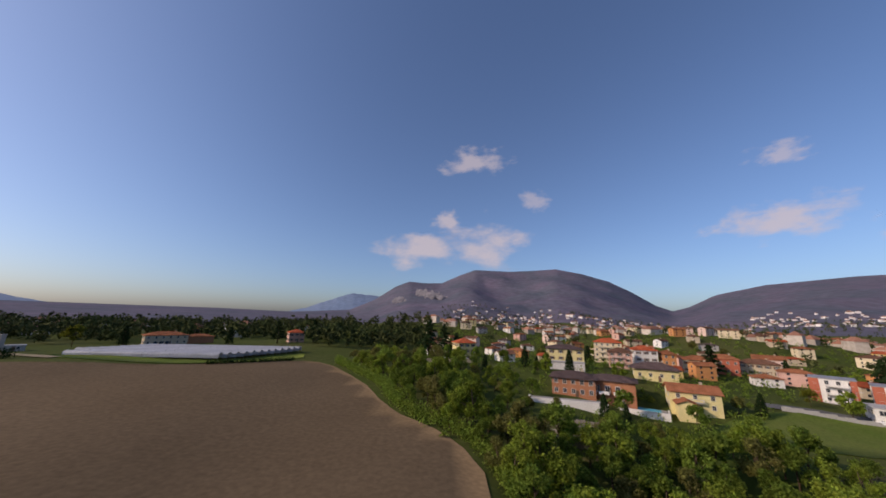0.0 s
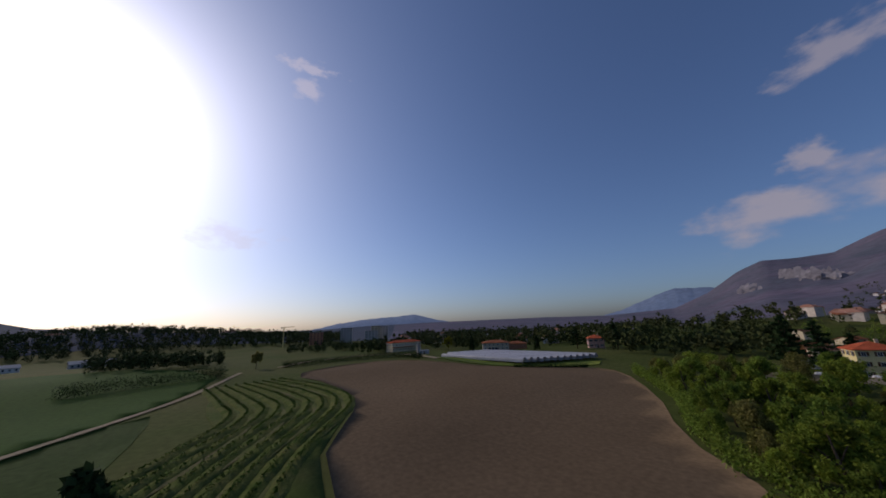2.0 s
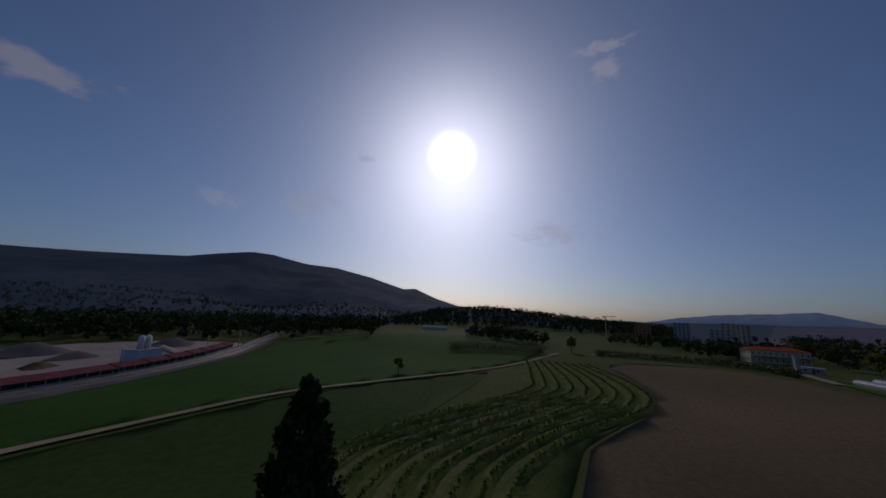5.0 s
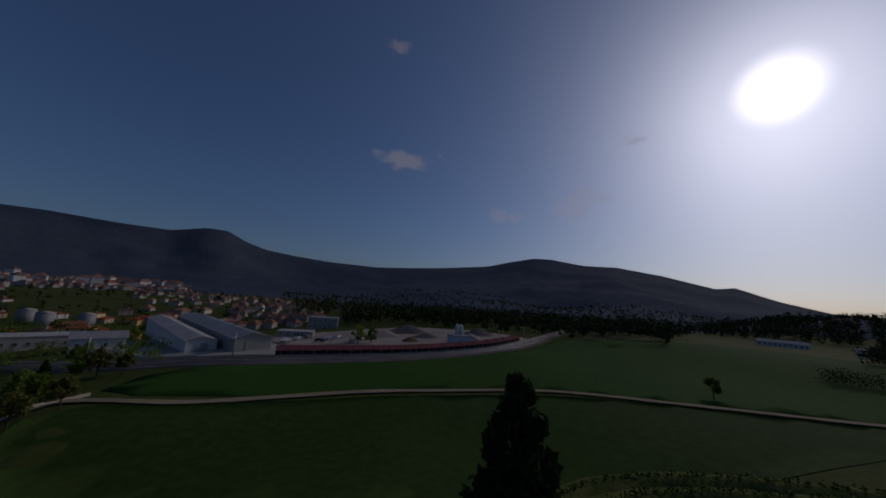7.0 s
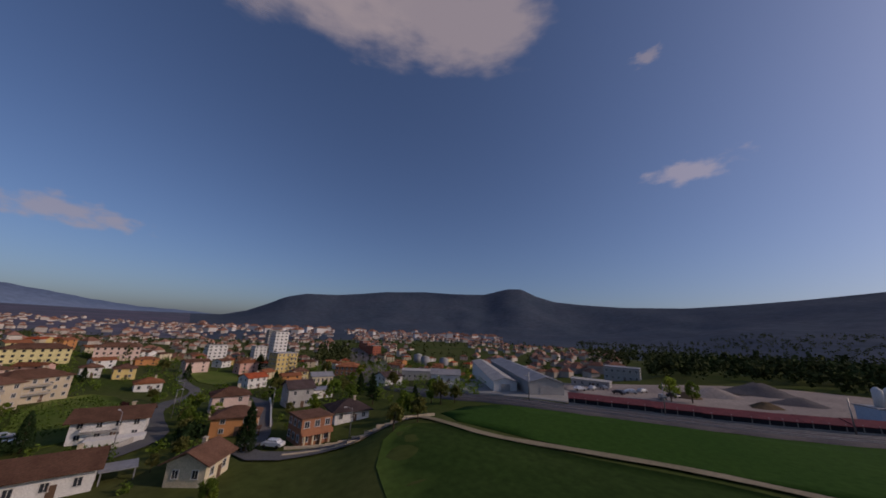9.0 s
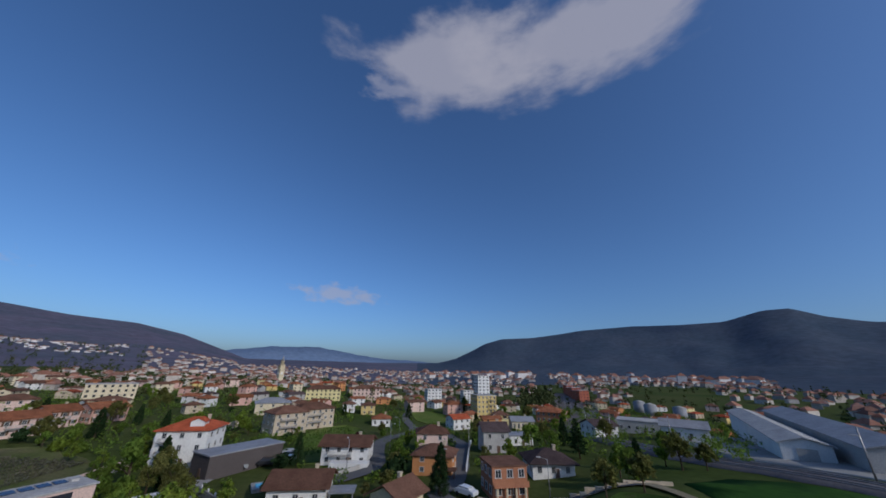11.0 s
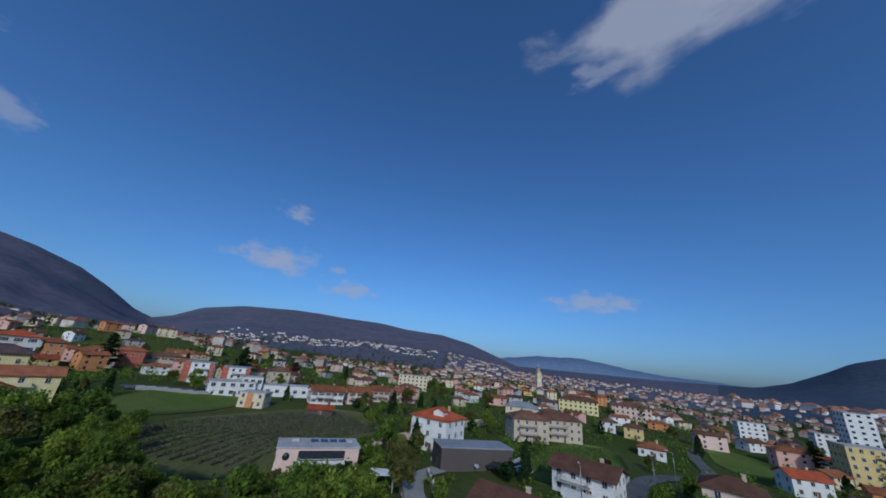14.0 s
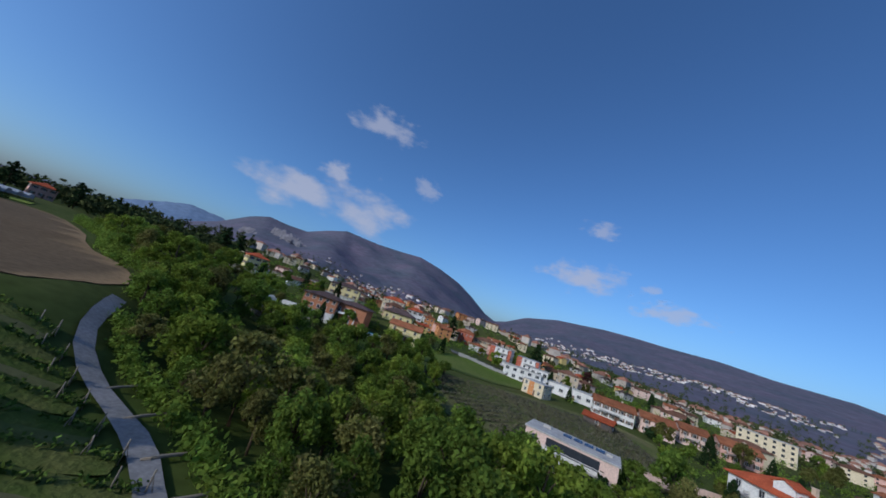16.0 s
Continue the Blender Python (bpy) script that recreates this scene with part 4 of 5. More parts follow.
house(137, 75, 56, 19, 7, 4.6, "flat", "white", "pale", "long low white modern house", 1, skew=6, chimneys=0, gap=3.2, size=(1.8, 1.4))
h = house(113, 68, 53, 9, 7, 5.0, "flat", "cream", "pale", "cream flat-roofed house with a rust-red panel", 2, skew=-20, chimneys=0, gap=3.0)
part("panel", boxes("panel", [(-0.6, -3.56, 0, 2.2, 0.14, 5.0)], WALLS["orange"]), h, "rust-red wall panel")
house(158, 96, 55, 10, 9, 7, "hip", "beige", "brown", "plain beige house with a low roof", 2, skew=15)
for (x, y, w, c) in ((136, 57, 14, "white"), (146, 48.5, 11, "pale pink"), (160, 45, 9, "pale pink"), (168, 36, 12, "pink")):
    house(x, y, 66, w, 9, 5.2, "gable", c, "terracotta", c + " row house with a terracotta gable roof", 2, skew=18, gap=2.8, balconies=1, shutter=SHUTTER)
house(196, 68, 68, 13, 9, 5, "hip", "pale pink", "brown", "pale pink house with a hipped roof", 2)
house(116, 46, 64, 8.5, 5, 2.4, "gable", "dark", "red", "dark timber shed with a red roof among vines", 1, chimneys=0, gap=20, name="shed", category="shed")

# ---- the near hillside ----
h = house(77, 22, 61, 16.5, 7.5, 5.6, "flat", "pale pink", "pale", "pale pink flat-roofed modern villa with a long loggia", 2, skew=6, chimneys=0, gap=16, sides=(1, 3))
part("loggia", boxes("loggia", [(0.6, -3.81, 0.2, 9.4, 0.12, 2.3), (0.6, -3.81, 3.3, 9.4, 0.12, 1.9)], GLASS), h, "dark glazed loggia front")
part("slab", boxes("slab", [(0.6, -4.45, 2.75, 10.4, 1.6, 0.3)], CONCRETE), h)
for k in range(4):
    part("column", boxes("column", [(-4.2 + 3.2 * k, -5.05, -0.5, 0.25, 0.25, 3.3)], WALLS["white"]), h)
part("railing", boxes("railing", [(0.6, -5.2, 3.95, 10.4, 0.08, 0.1), (0.6, -5.2, 3.05, 10.4, 0.04, 0.7)], FRAME), h)
part("round_window", tube("round_window", [(-6.4, -3.73, 4.2), (-6.4, -3.87, 4.2)], [0.7, 0.7], GLASS, 14), h)
SOLAR = material("solar_panel", (0.03, 0.045, 0.09), 0.25, None, 1.0, 3.0)
for k in range(4):
    part("solar_panel", boxes("solar_panel", [(0, 0, 0, 1.6, 1.8, 0.08)], SOLAR), h, at=pose(-1.0 + 2.0 * k, 1.0, 6.0, 4, 0, 0))
part("roof_unit", boxes("roof_unit", [(-5.0, 1.2, 5.7, 1.6, 1.2, 0.7), (6.6, 0.4, 5.7, 1.0, 1.0, 0.6)], WALLS["grey"]), h, "grey ventilation units")
ob = thing("pergola", pose(77, 9, on(77, 9), 0, 0, -70), "white garden pavilion with a flat canopy", "pavilion")
part("canopy", boxes("canopy", [(0, 0, 2.5, 4.2, 3.2, 0.15)], WALLS["white"]), ob)
for i in (-1, 1):
    for j in (-1, 1):
        part("post", boxes("post", [(i * 1.9, j * 1.4, -0.5, 0.14, 0.14, 3.0)], FRAME), ob)

h = house(105, 6, 82, 12.5, 11, 8.6, "hip", "white", "red", "white three-storey house with a bright red hipped roof", 3, skew=-28, gap=3.4, sides=(0, 1, 2, 3))
part("dormer", wall_mesh("gable", 2.6, 3.4, 1.5, 0.5, WALLS["white"], 0.6), h, at=pose(2.5, -3.2, 9.0, 0, 0, 90))
part("dormer_roof", roof_mesh("gable", 2.6, 3.4, 1.5, 0.3, 0.5, ROOFS["red"]), h, at=pose(2.5, -3.2, 9.0, 0, 0, 90))
for s in (1, 2):
    balcony(h, -3.5, -5.5, s * 2.9, 3.0)
    balcony(h, 2.0, -6.25, s * 2.9, 3.0, turn=-90)

h = house(90, -4, 90, 8, 19, 4.8, "flat", "dark", "grey", "long dark-clad modern house with a flat metal roof", 2, skew=-62, chimneys=0, gap=30, sides=(2,))
part("window", boxes("window", [(-4.06, -5.5, 2.8, 0.12, 4.0, 1.2)], GLASS), h)
part("window", boxes("window", [(-4.06, 3.5, 2.2, 0.12, 2.4, 2.0)], WALLS["white"]), h, "white window blind")
part("plinth", boxes("plinth", [(-4.6, 0, -2.5, 1.4, 19, 3.0)], WALLS["white"]), h)
ob = thing("terrace", pose(81, -9, on(81, -9), 0, 0, -90), "small pale pool terrace beside the dark house", "terrace")
part("deck", boxes("deck", [(0, 0, -1, 6, 4.4, 1.5)], CONCRETE), ob)
part("pool", boxes("pool", [(0, 0, 0.45, 4.6, 2.4, 0.1)], WATER), ob, "pale blue pool water")

ob = thing("driveway_wall", pose(74, 1, on(74, 1), 0, 0, 22), "pale concrete parapet along the raised drive", "wall")
part("parapet", boxes("parapet", [(0, -2.6, -2, 26, 0.25, 3.0), (0, 2.6, -2, 26, 0.25, 2.8)], CONCRETE), ob)
for k in range(9):
    part("baluster", boxes("baluster", [(-12 + 3 * k, -2.75, -1.5, 0.3, 0.2, 2.9)], WALLS["white"]), ob)

for (x, y, w, d, sk, wl) in ((131, -17, 13, 10, 24, "beige"), (140, -27, 17, 10, 24, "beige")):
    house(x, y, 95, w, d, 7.4, "hip", wl, "brown", "beige terrace of flats with a brown hipped roof", 3, skew=sk, gap=2.8, balconies=2)
h = house(88, -26, 106, 12.5, 9, 4.6, "gable", "white", "brown", "white hillside villa with a wide brown gable roof", 2, skew=-14, over=1.0, pitch=0.36, balconies=1, gap=2.8)
part("terrace", boxes("terrace", [(2.0, -6.2, -2.5, 10, 3.2, 3.8)], WALLS["white"]), h)
h = house(67, -12, 104, 10.5, 8, 3.6, "gable", "white", "brown", "white house with a broad brown tiled roof", 1, skew=-10, over=0.9, pitch=0.42, gap=3.0)
part("carport", boxes("carport", [(8.0, -0.5, 2.1, 5, 4.5, 0.16), (10.2, -2.5, -1, 0.2, 0.2, 3.1), (5.9, -2.5, -1, 0.2, 0.2, 3.1)], ROOFS["grey"]), h)
house(87, -48, 123, 9.5, 8, 5.4, "hip", "pale pink", "brown", "cubic pale pink house with a brown hipped roof", 2, skew=6, gap=4.6)
h = house(70, -39, 124, 9.8, 8, 4.2, "hip", "orange", "brown", "orange house with a brown roof and a porch", 2, skew=-8, gap=3.6)
part("porch", boxes("porch", [(4.2, -5.2, 1.9, 4, 3, 0.18), (5.9, -6.4, -1, 0.2, 0.2, 2.9), (2.6, -6.4, -1, 0.2, 0.2, 2.9)], ROOFS["brown"]), h)
house(54, -23, 120, 7, 6.5, 3.6, "gable", "cream", "brown", "cream house with a steep brown gable roof", 1, skew=58, over=0.9, pitch=0.5, gap=2.8)
h = house(53, -43, 134, 7.5, 7.5, 5.8, "flat", "brick", "brown", "brick house with a colonnade and an upper loggia", 2, skew=24, chimneys=0, gap=2.0, size=(1.3, 1.5))
for k in range(4):
    part("column", boxes("column", [(-3 + 2 * k, -4.4, -1, 0.3, 0.3, 3.4)], WALLS["cream"]), h)
part("gallery", boxes("gallery", [(0, -4.2, 2.4, 7.5, 1.0, 0.25), (0, -4.6, 2.65, 7.5, 0.1, 0.8)], WALLS["brick"]), h)
house(78, -62, 131, 8, 9, 6.0, "gable", "grey", "dark", "plain grey-white house with a dark gable roof", 2, skew=14, gap=4, shutter=None)
house(85, -78, 133, 8.5, 7, 3.4, "flat", "white", "grey", "low white flat-roofed workshop", 1, skew=20, chimneys=0, gap=3.4)
house(56, -58, 139, 10, 9, 3.2, "hip", "white", "dark", "low house with a wide dark hipped roof", 1, skew=18, over=1.0, gap=3.0)
house(80, -112, 146, 11, 9, 4.8, "gable", "white", "dark", "white gabled house with a dark roof at the field's edge", 2, skew=40, gap=3)
house(116, -110, 134, 11, 8, 4.8, "gable", "cream", "grey", "cream hall with green pillars", 1, skew=14, gap=2.2, size=(1.0, 2.2))
house(133, -113, 130, 8, 8, 5.4, "hip", "light yellow", "brown", "pale yellow two-storey house", 2, skew=10, shutter=SHUTTER)
house(123, -138, 139, 15, 11, 5.4, "hip", "brick", "terracotta", "large brick-red house with a terracotta roof", 2, skew=-16)
house(134, -89, 123, 10, 8, 5.0, "gable", "white", "red", "white house with a red gable roof", 2, skew=30)
house(148, -58, 110, 9, 8, 3.4, "hip", "white", "terracotta", "low white bungalow with a terracotta roof", 1)
house(177, -62, 108, 8, 8, 5.0, "hip", "yellow", "brown", "small yellow house with a hipped roof", 2)
house(184, -54, 105, 7, 7, 4.6, "hip", "white", "brown", "small white house with a brown roof", 2)
house(161, -34, 100, 8.5, 8, 5.6, "hip", "brick", "brown", "dark red house among trees", 2)
house(176, -17, 93, 16, 10, 5.6, "hip", "cream", "grey", "pale flat-fronted concrete building", 2, gap=5)
h = house(152, -118, 128, 13, 11, 13.0, "flat", "yellow", "pale", "yellow five-storey apartment block with loggias", 5, skew=24, chimneys=0, gap=2.6, name="apartment_block", category="flats")
for s in range(1, 5):
    balcony(h, 3.2, -5.5, s * 2.6, 4.5, 1.4, WALLS["yellow"])
house(228, -50, 101, 24, 11, 7.4, "hip", "light yellow", "brown", "long yellow house with a brown roof", 3, near=False)
house(236, -81, 108, 21, 11, 8, "hip", "pale pink", "brown", "long pink apartment house", 3, near=False)
house(225, 49, 75, 21, 11, 9.6, "flat", "cream", "pale", "cream five-storey block of flats", 4, near=False, chimneys=0)

# ---- town landmarks ----
def tower_block(x, y, az, w, d, h, wall, label, storeys, skew=0):
    return house(x, y, az, w, d, h, "flat", wall, "pale", label, storeys, near=False, skew=skew, chimneys=0, name="tower_block", category="tower block", sides=(0, 3), gap=4.0, size=(1.9, 1.5))


tower_block(285, -222, 128, 15, 13, 36, "white", "white high-rise tower block", 10, 25)
tower_block(325, -232, 125, 14, 12, 16, "white", "white apartment block beside the tower", 5, 20)
tower_block(330, -190, 120, 19, 12, 17, "white", "broad white apartment block", 5, 20)
tower_block(345, -270, 128, 16, 12, 24, "light yellow", "yellow high-rise block of flats", 8, 20)
tower_block(420, -320, 127, 16, 12, 27, "grey", "grey high-rise block in the town", 9, 20)
for k in range(5):
    tower_block(245 + k * 15, -330 - k * 14, 144, 13, 12, 13 - k % 2 * 2, "red", "brick-red apartment block by the railway", 4, 30)
tower_block(-385, 160, 293, 16, 14, 22, "grey", "grey tower block behind the farm", 7)
tower_block(-360, 182, 297, 18, 12, 17, "grey", "grey apartment block behind the farm", 5)
tower_block(-395, 205, 298, 14, 12, 24, "beige", "pale tower block behind the farm", 8)
tower_block(-405, 222, 299, 13, 12, 23, "grey", "tall grey tower block behind the farm", 8)
tower_block(-400, 128, 288, 18, 12, 17, "brick", "reddish apartment block behind the farm", 5)


def steeple(x, y):
    ob = thing("church_tower", pose(x, y, on(x, y), 0, 0, 20), "tall pale stone church bell tower with a spire", "church tower")
    part("shaft", boxes("shaft", [(0, 0, -9, 4.8, 4.8, 22)], WALLS["cream"]), ob)
    part("cornice", boxes("cornice", [(0, 0, 13, 5.6, 5.6, 0.6)], WALLS["beige"]), ob)
    part("belfry", boxes("belfry", [(i * 1.7, j * 1.7, 13.6, 1.0, 1.0, 4.6) for i in (-1, 1) for j in (-1, 1)] + [(0, 0, 13.6, 2.6, 2.6, 4.6)], WALLS["cream"]), ob)
    part("roof_cornice", boxes("roof_cornice", [(0, 0, 18.2, 5.0, 5.0, 0.5)], WALLS["beige"]), ob)
    part("lantern", tube("lantern", [(0, 0, 18.7), (0, 0, 22), (0, 0, 22.2)], [1.9, 1.8, 2.1], WALLS["cream"], 8), ob)
    part("spire", tube("spire", [(0, 0, 22.2), (0, 0, 24), (0, 0, 27.5)], [1.9, 1.1, 0.05], ROOFS["grey"], 8), ob)
    for k in range(4):
        part("clock", tube("clock", [(0, -2.38, 10), (0, -2.52, 10)], [1.1, 1.1], WALLS["white"], 16), ob, "round pale clock face", at=pose(0, 0, 0, 0, 0, 90 * k))


steeple(385, -40)

# ---- farm and greenhouses ----
PLASTIC = material("greenhouse_plastic", (0.46, 0.47, 0.50), 0.4, (0.36, 0.37, 0.40), 0.2, 2.0, 0.02, transmit=0.25)


def tunnel(x0, y0, x1, y1, w, group):
    """A hooped plastic growing tunnel from one end to the other."""
    length = math.hypot(x1 - x0, y1 - y0)
    ob = thing("growing_tunnel", pose(x0, y0, on((x0 + x1) / 2, (y0 + y1) / 2), 0, 0, math.degrees(math.atan2(y1 - y0, x1 - x0))), "long low growing tunnel of white plastic sheet", "greenhouse", group)
    prof = [(-w / 2, 0.2), (-w / 2, 1.2)] + [(-w / 2 * math.cos(a), 1.2 + 0.9 * math.sin(a)) for a in np.linspace(0.3, 2.84, 7)] + [(w / 2, 1.2), (w / 2, 0.2)]
    n, m = len(prof), 12
    verts = [(length * i / m, p[0], p[1]) for i in range(m + 1) for p in prof]
    faces = [(i * n + j, (i + 1) * n + j, (i + 1) * n + j + 1, i * n + j + 1) for i in range(m) for j in range(n - 1)]
    part("sheet", mesh("sheet", verts, faces, PLASTIC, True), ob)
    for i in (0, m // 2, m):
        hoop = [(length * i / m, p[0] * 1.01, p[1] + 0.03) for p in prof]
        hoop[0] = (hoop[0][0], hoop[0][1], -0.5)
        hoop[-1] = (hoop[-1][0], hoop[-1][1], -0.5)
        part("hoop", tube("hoop", hoop, [0.06] * n, STEEL, 4), ob)


GA, GB, GC = np.array((-84.0, 124.0)), np.array((-66.0, 158.0)), np.array((-138.0, 120.0))
for k in range(12):
    p = GA + (GB - GA) * (k + 0.5) / 12
    q = p + (GC - GA) * (1.0 if k < 4 else 1.25)
    tunnel(p[0], p[1], q[0], q[1], 2.9, "growing tunnels beside the field")
patch("lawn", [(-84, 116), (-112, 110), (-136, 113), (-138, 119), (-84, 123), (-64, 156), (-58, 140)], LAWN, 0.30, "bright grass margin round the growing tunnels", "lawn")
h = house(-143, 170, 320, 20, 12, 5.6, "hip", "beige", "terracotta", "old stone farmhouse with an arched loggia", 2, near=True, skew=8, pitch=0.3)
part("wing", boxes("wing", [(17, 1, -1, 14, 9, 5.4)], WALLS["brick"]), h)
part("wing_roof", roof_mesh("hip", 14, 9, 4.4, 0.6, 0.3, ROOFS["terracotta"]), h, at=pose(17, 1, 0))
for k in range(3):
    part("arch", tube("arch", [(-5 + 2.6 * k, -6.02, 1.4), (-5 + 2.6 * k, -6.1, 1.4)], [1.0, 1.0], GLASS, 14), h)
h = house(-212, 140, 302, 30, 11, 8, "hip", "cream", "red", "long cream farm wing with a red roof and an arcade", 2, near=True, skew=32, pitch=0.32, gap=2.8)
for k in range(10):
    part("column", boxes("column", [(-13.5 + 3 * k, -6.6, -0.5, 0.5, 0.5, 4.4)], WALLS["cream"]), h)
part("arcade", boxes("arcade", [(0, -6.4, 3.9, 30, 1.8, 0.4)], ROOFS["red"]), h)
ob = thing("pillar", pose(-158, 118, on(-158, 118)), "tall pale concrete pillar beside the greenhouses", "pillar")
part("shaft", boxes("shaft", [(0, 0, -0.5, 1.4, 1.4, 7.0)], CONCRETE), ob)
part("cap", boxes("cap", [(0, 0, 6.5, 1.7, 1.7, 0.3)], CONCRETE), ob)
house(-164, 126, 306, 8, 5, 2.4, "flat", "grey", "grey", "low grey flat-roofed farm store", 1, chimneys=0, gap=4)
house(-89, 200, 336, 10, 9, 6.6, "hip", "pink", "red", "pink villa with a red hipped roof among trees", 2, skew=10, shutter=SHUTTER)
house(-150, 245, 329, 14, 9, 6, "hip", "white", "terracotta", "white house on the slope behind the farm", 2, near=False)
house(-178, 240, 324, 12, 9, 6, "hip", "pink", "terracotta", "pink house on the slope behind the farm", 2, near=False)
house(-318, -90, 254, 30, 9, 3.5, "gable", "white", "pale", "long pale cattle shed under the ridge", 1, near=False, chimneys=0, skew=12, name="shed", category="shed")
house(-300, -42, 262, 24, 9, 3.2, "gable", "grey", "pale", "long low grey farm shed under the ridge", 1, near=False, chimneys=0, skew=10, name="shed", category="shed")
for a, r in ((258, 560), (266, 590), (275, 570)):
    house(r * math.sin(radians(a)), r * math.cos(radians(a)), a, 22, 10, 7, "hip", "beige", "brown", "old house among the trees on the ridge", 2, near=False)

# ---- railway side ----
def sideways_shed(x0, y0, x1, y1, w, h, wall, tile, label):
    """A shed with its ridge along the line from one point to the other."""
    length, az = math.hypot(x1 - x0, y1 - y0), math.degrees(math.atan2(y1 - y0, x1 - x0))
    cx, cy = (x0 + x1) / 2, (y0 + y1) / 2
    ob = thing("long_shed", pose(cx, cy, on(x0, y0), 0, 0, az), label, "shed")
    part("wall", wall_mesh("gable", length, w, h, 0.3, WALLS[wall], 4), ob)
    part("roof", roof_mesh("gable", length, w, h, 0.5, 0.3, ROOFS[tile]), ob)
    for k in range(8):
        part("window", WINDOW_FAR, ob, at=pose(-length / 2 + (k + .5) * length / 8, -w / 2, h * 0.5) @ Matrix.Diagonal((2.4, 1, 1, 1)))
    part("gate", boxes("gate", [(-length / 2 - 0.04, 0, 0, 0.12, w * 0.4, h * 0.75)], WALLS["grey"]), ob)


sideways_shed(13, -101, 45, -170, 11, 3.8, "grey", "grey", "long grey works shed with a ribbed metal roof")
sideways_shed(27, -104, 58, -172, 8, 3.2, "white", "pale", "long pale works shed with a ribbed metal roof")
house(57, -121, 156, 14, 9, 4.6, "gable", "white", "grey", "white workshop with a grey roof by the railway", 1, chimneys=0)
house(78, -135, 152, 18, 12, 5, "flat", "grey", "pale", "flat-roofed grey works building", 1, chimneys=0)
house(0, -142, 180, 17, 8, 3, "flat", "grey", "pale", "low flat-roofed open store", 1, chimneys=0, skew=-10)
house(-15, -186, 184, 19, 12, 7.5, "flat", "grey", "grey", "grey concrete works building", 2, chimneys=0, skew=-6)
house(48, -250, 170, 9, 8, 9, "flat", "orange", "pale", "bright orange tower of the works", 2, chimneys=0)
for (x, y) in ((120, -262), (136, -256), (150, -268)):
    ob = thing("silo", pose(x, y, on(x, y)), "grey cylindrical storage tank", "tank", "storage tanks of the works")
    part("shell", tube("shell", [(0, 0, -2), (0, 0, 7)], [4, 4], ROOFS["grey"], 24), ob)
    part("lid", tube("lid", [(0, 0, 7), (0, 0, 8.0)], [4.1, 0.4], ROOFS["pale"], 24), ob)

DARKWALL = material("dark_boarding", (0.045, 0.045, 0.05), 0.8, None, 0.4, 4.0, 0.02)
REDROOF = material("dark_red_sheet", (0.17, 0.055, 0.06), 0.7, (0.12, 0.045, 0.05), 0.3, 3.0, 0.02)
line = spline([(6, -90), (-14, -92), (-36, -95.5), (-70, -103.5), (-92, -112), (-106, -120)], 7.5)
barrier = thing("railway_shed", pose(0, 0, 0), "long low dark shed with a dull red roof along the railway", "shed")
for (x0, y0), (x1, y1) in zip(line, line[1:]):
    length, turn = math.hypot(x1 - x0, y1 - y0), math.degrees(math.atan2(y1 - y0, x1 - x0))
    m = pose((x0 + x1) / 2, (y0 + y1) / 2, on((x0 + x1) / 2, (y0 + y1) / 2), 0, 0, turn)
    b = part("bay", boxes("bay", [(0, 0, -1, length, 2.6, 3.0)], DARKWALL), barrier, at=m)
    part("bay_roof", boxes("bay_roof", [(0, 0, 0, length + 0.2, 3.9, 0.16)], REDROOF), b, at=pose(0, 0, 2.25, 14, 0, 0))
    part("plinth", boxes("plinth", [(0, -1.5, -1, length, 0.3, 1.7)], CONCRETE), b)
    for k in range(3):
        part("post", boxes("post", [(-length / 2 + (k + .5) * length / 3, -1.42, 0, 0.18, 0.14, 2.2)], CONCRETE), b)


def heap(x, y, r, h, mat, seed):
    rng = np.random.default_rng(seed)
    n, verts, faces = 18, [], []
    for i, u in enumerate((1.0, 0.72, 0.42, 0.15)):
        for k in range(n):
            a = 2 * math.pi * k / n
            q = r * u * (1 + 0.18 * math.sin(3 * a + seed) * u + 0.05 * rng.normal())
            verts.append((q * math.cos(a), q * math.sin(a) * 0.8, h * (1 - u) * (1 + 0.06 * rng.normal()) - 0.3))
    for i in range(3):
        faces += [(i * n + k, i * n + (k + 1) % n, (i + 1) * n + (k + 1) % n, (i + 1) * n + k) for k in range(n)]
    faces.append(tuple(range(3 * n, 4 * n)))
    ob = new("spoil_heap", mesh("spoil_heap", verts, faces, mat, True))
    ob.matrix_basis = pose(x, y, on(x, y) + 0.2)
    tagged(ob, "loose conical heap of gravel in the works yard", "gravel heap", "heaps of the works yard")


for k, (x, y, r, hh) in enumerate(((-40, -140, 9, 3.5), (-56, -150, 11, 4.5), (-30, -132, 6, 2.4), (-82, -128, 8, 3), (-95, -140, 10, 3.8), (-48, -124, 5, 2.2), (-12, -132, 5, 2), (-60, -134, 7, 2.6))):
    heap(x, y, r, hh, (GRAVEL, BALLAST, SOIL)[k % 3], k)
ob = thing("batching_plant", pose(-68, -114, on(-68, -114), 0, 0, 14), "grey concrete batching plant with silos on top", "works plant")
part("hall", boxes("hall", [(0, 0, -1, 9, 6, 5)], WALLS["blue"]), ob)
part("roof", boxes("roof", [(0, 0, 4, 9.4, 6.4, 0.25)], ROOFS["grey"]), ob)
for k in range(2):
    part("silo", tube("silo", [(-1 + 2.4 * k, 0, 4.2), (-1 + 2.4 * k, 0, 8.2), (-1 + 2.4 * k, 0, 9)], [1.0, 1.0, 0.3], WALLS["white"], 14), ob)
part("conveyor", boxes("conveyor", [(0, 0, 0, 12, 0.9, 0.5)], ROOFS["grey"]), ob, at=pose(-9, 0, 2.4, 0, -24, 0))


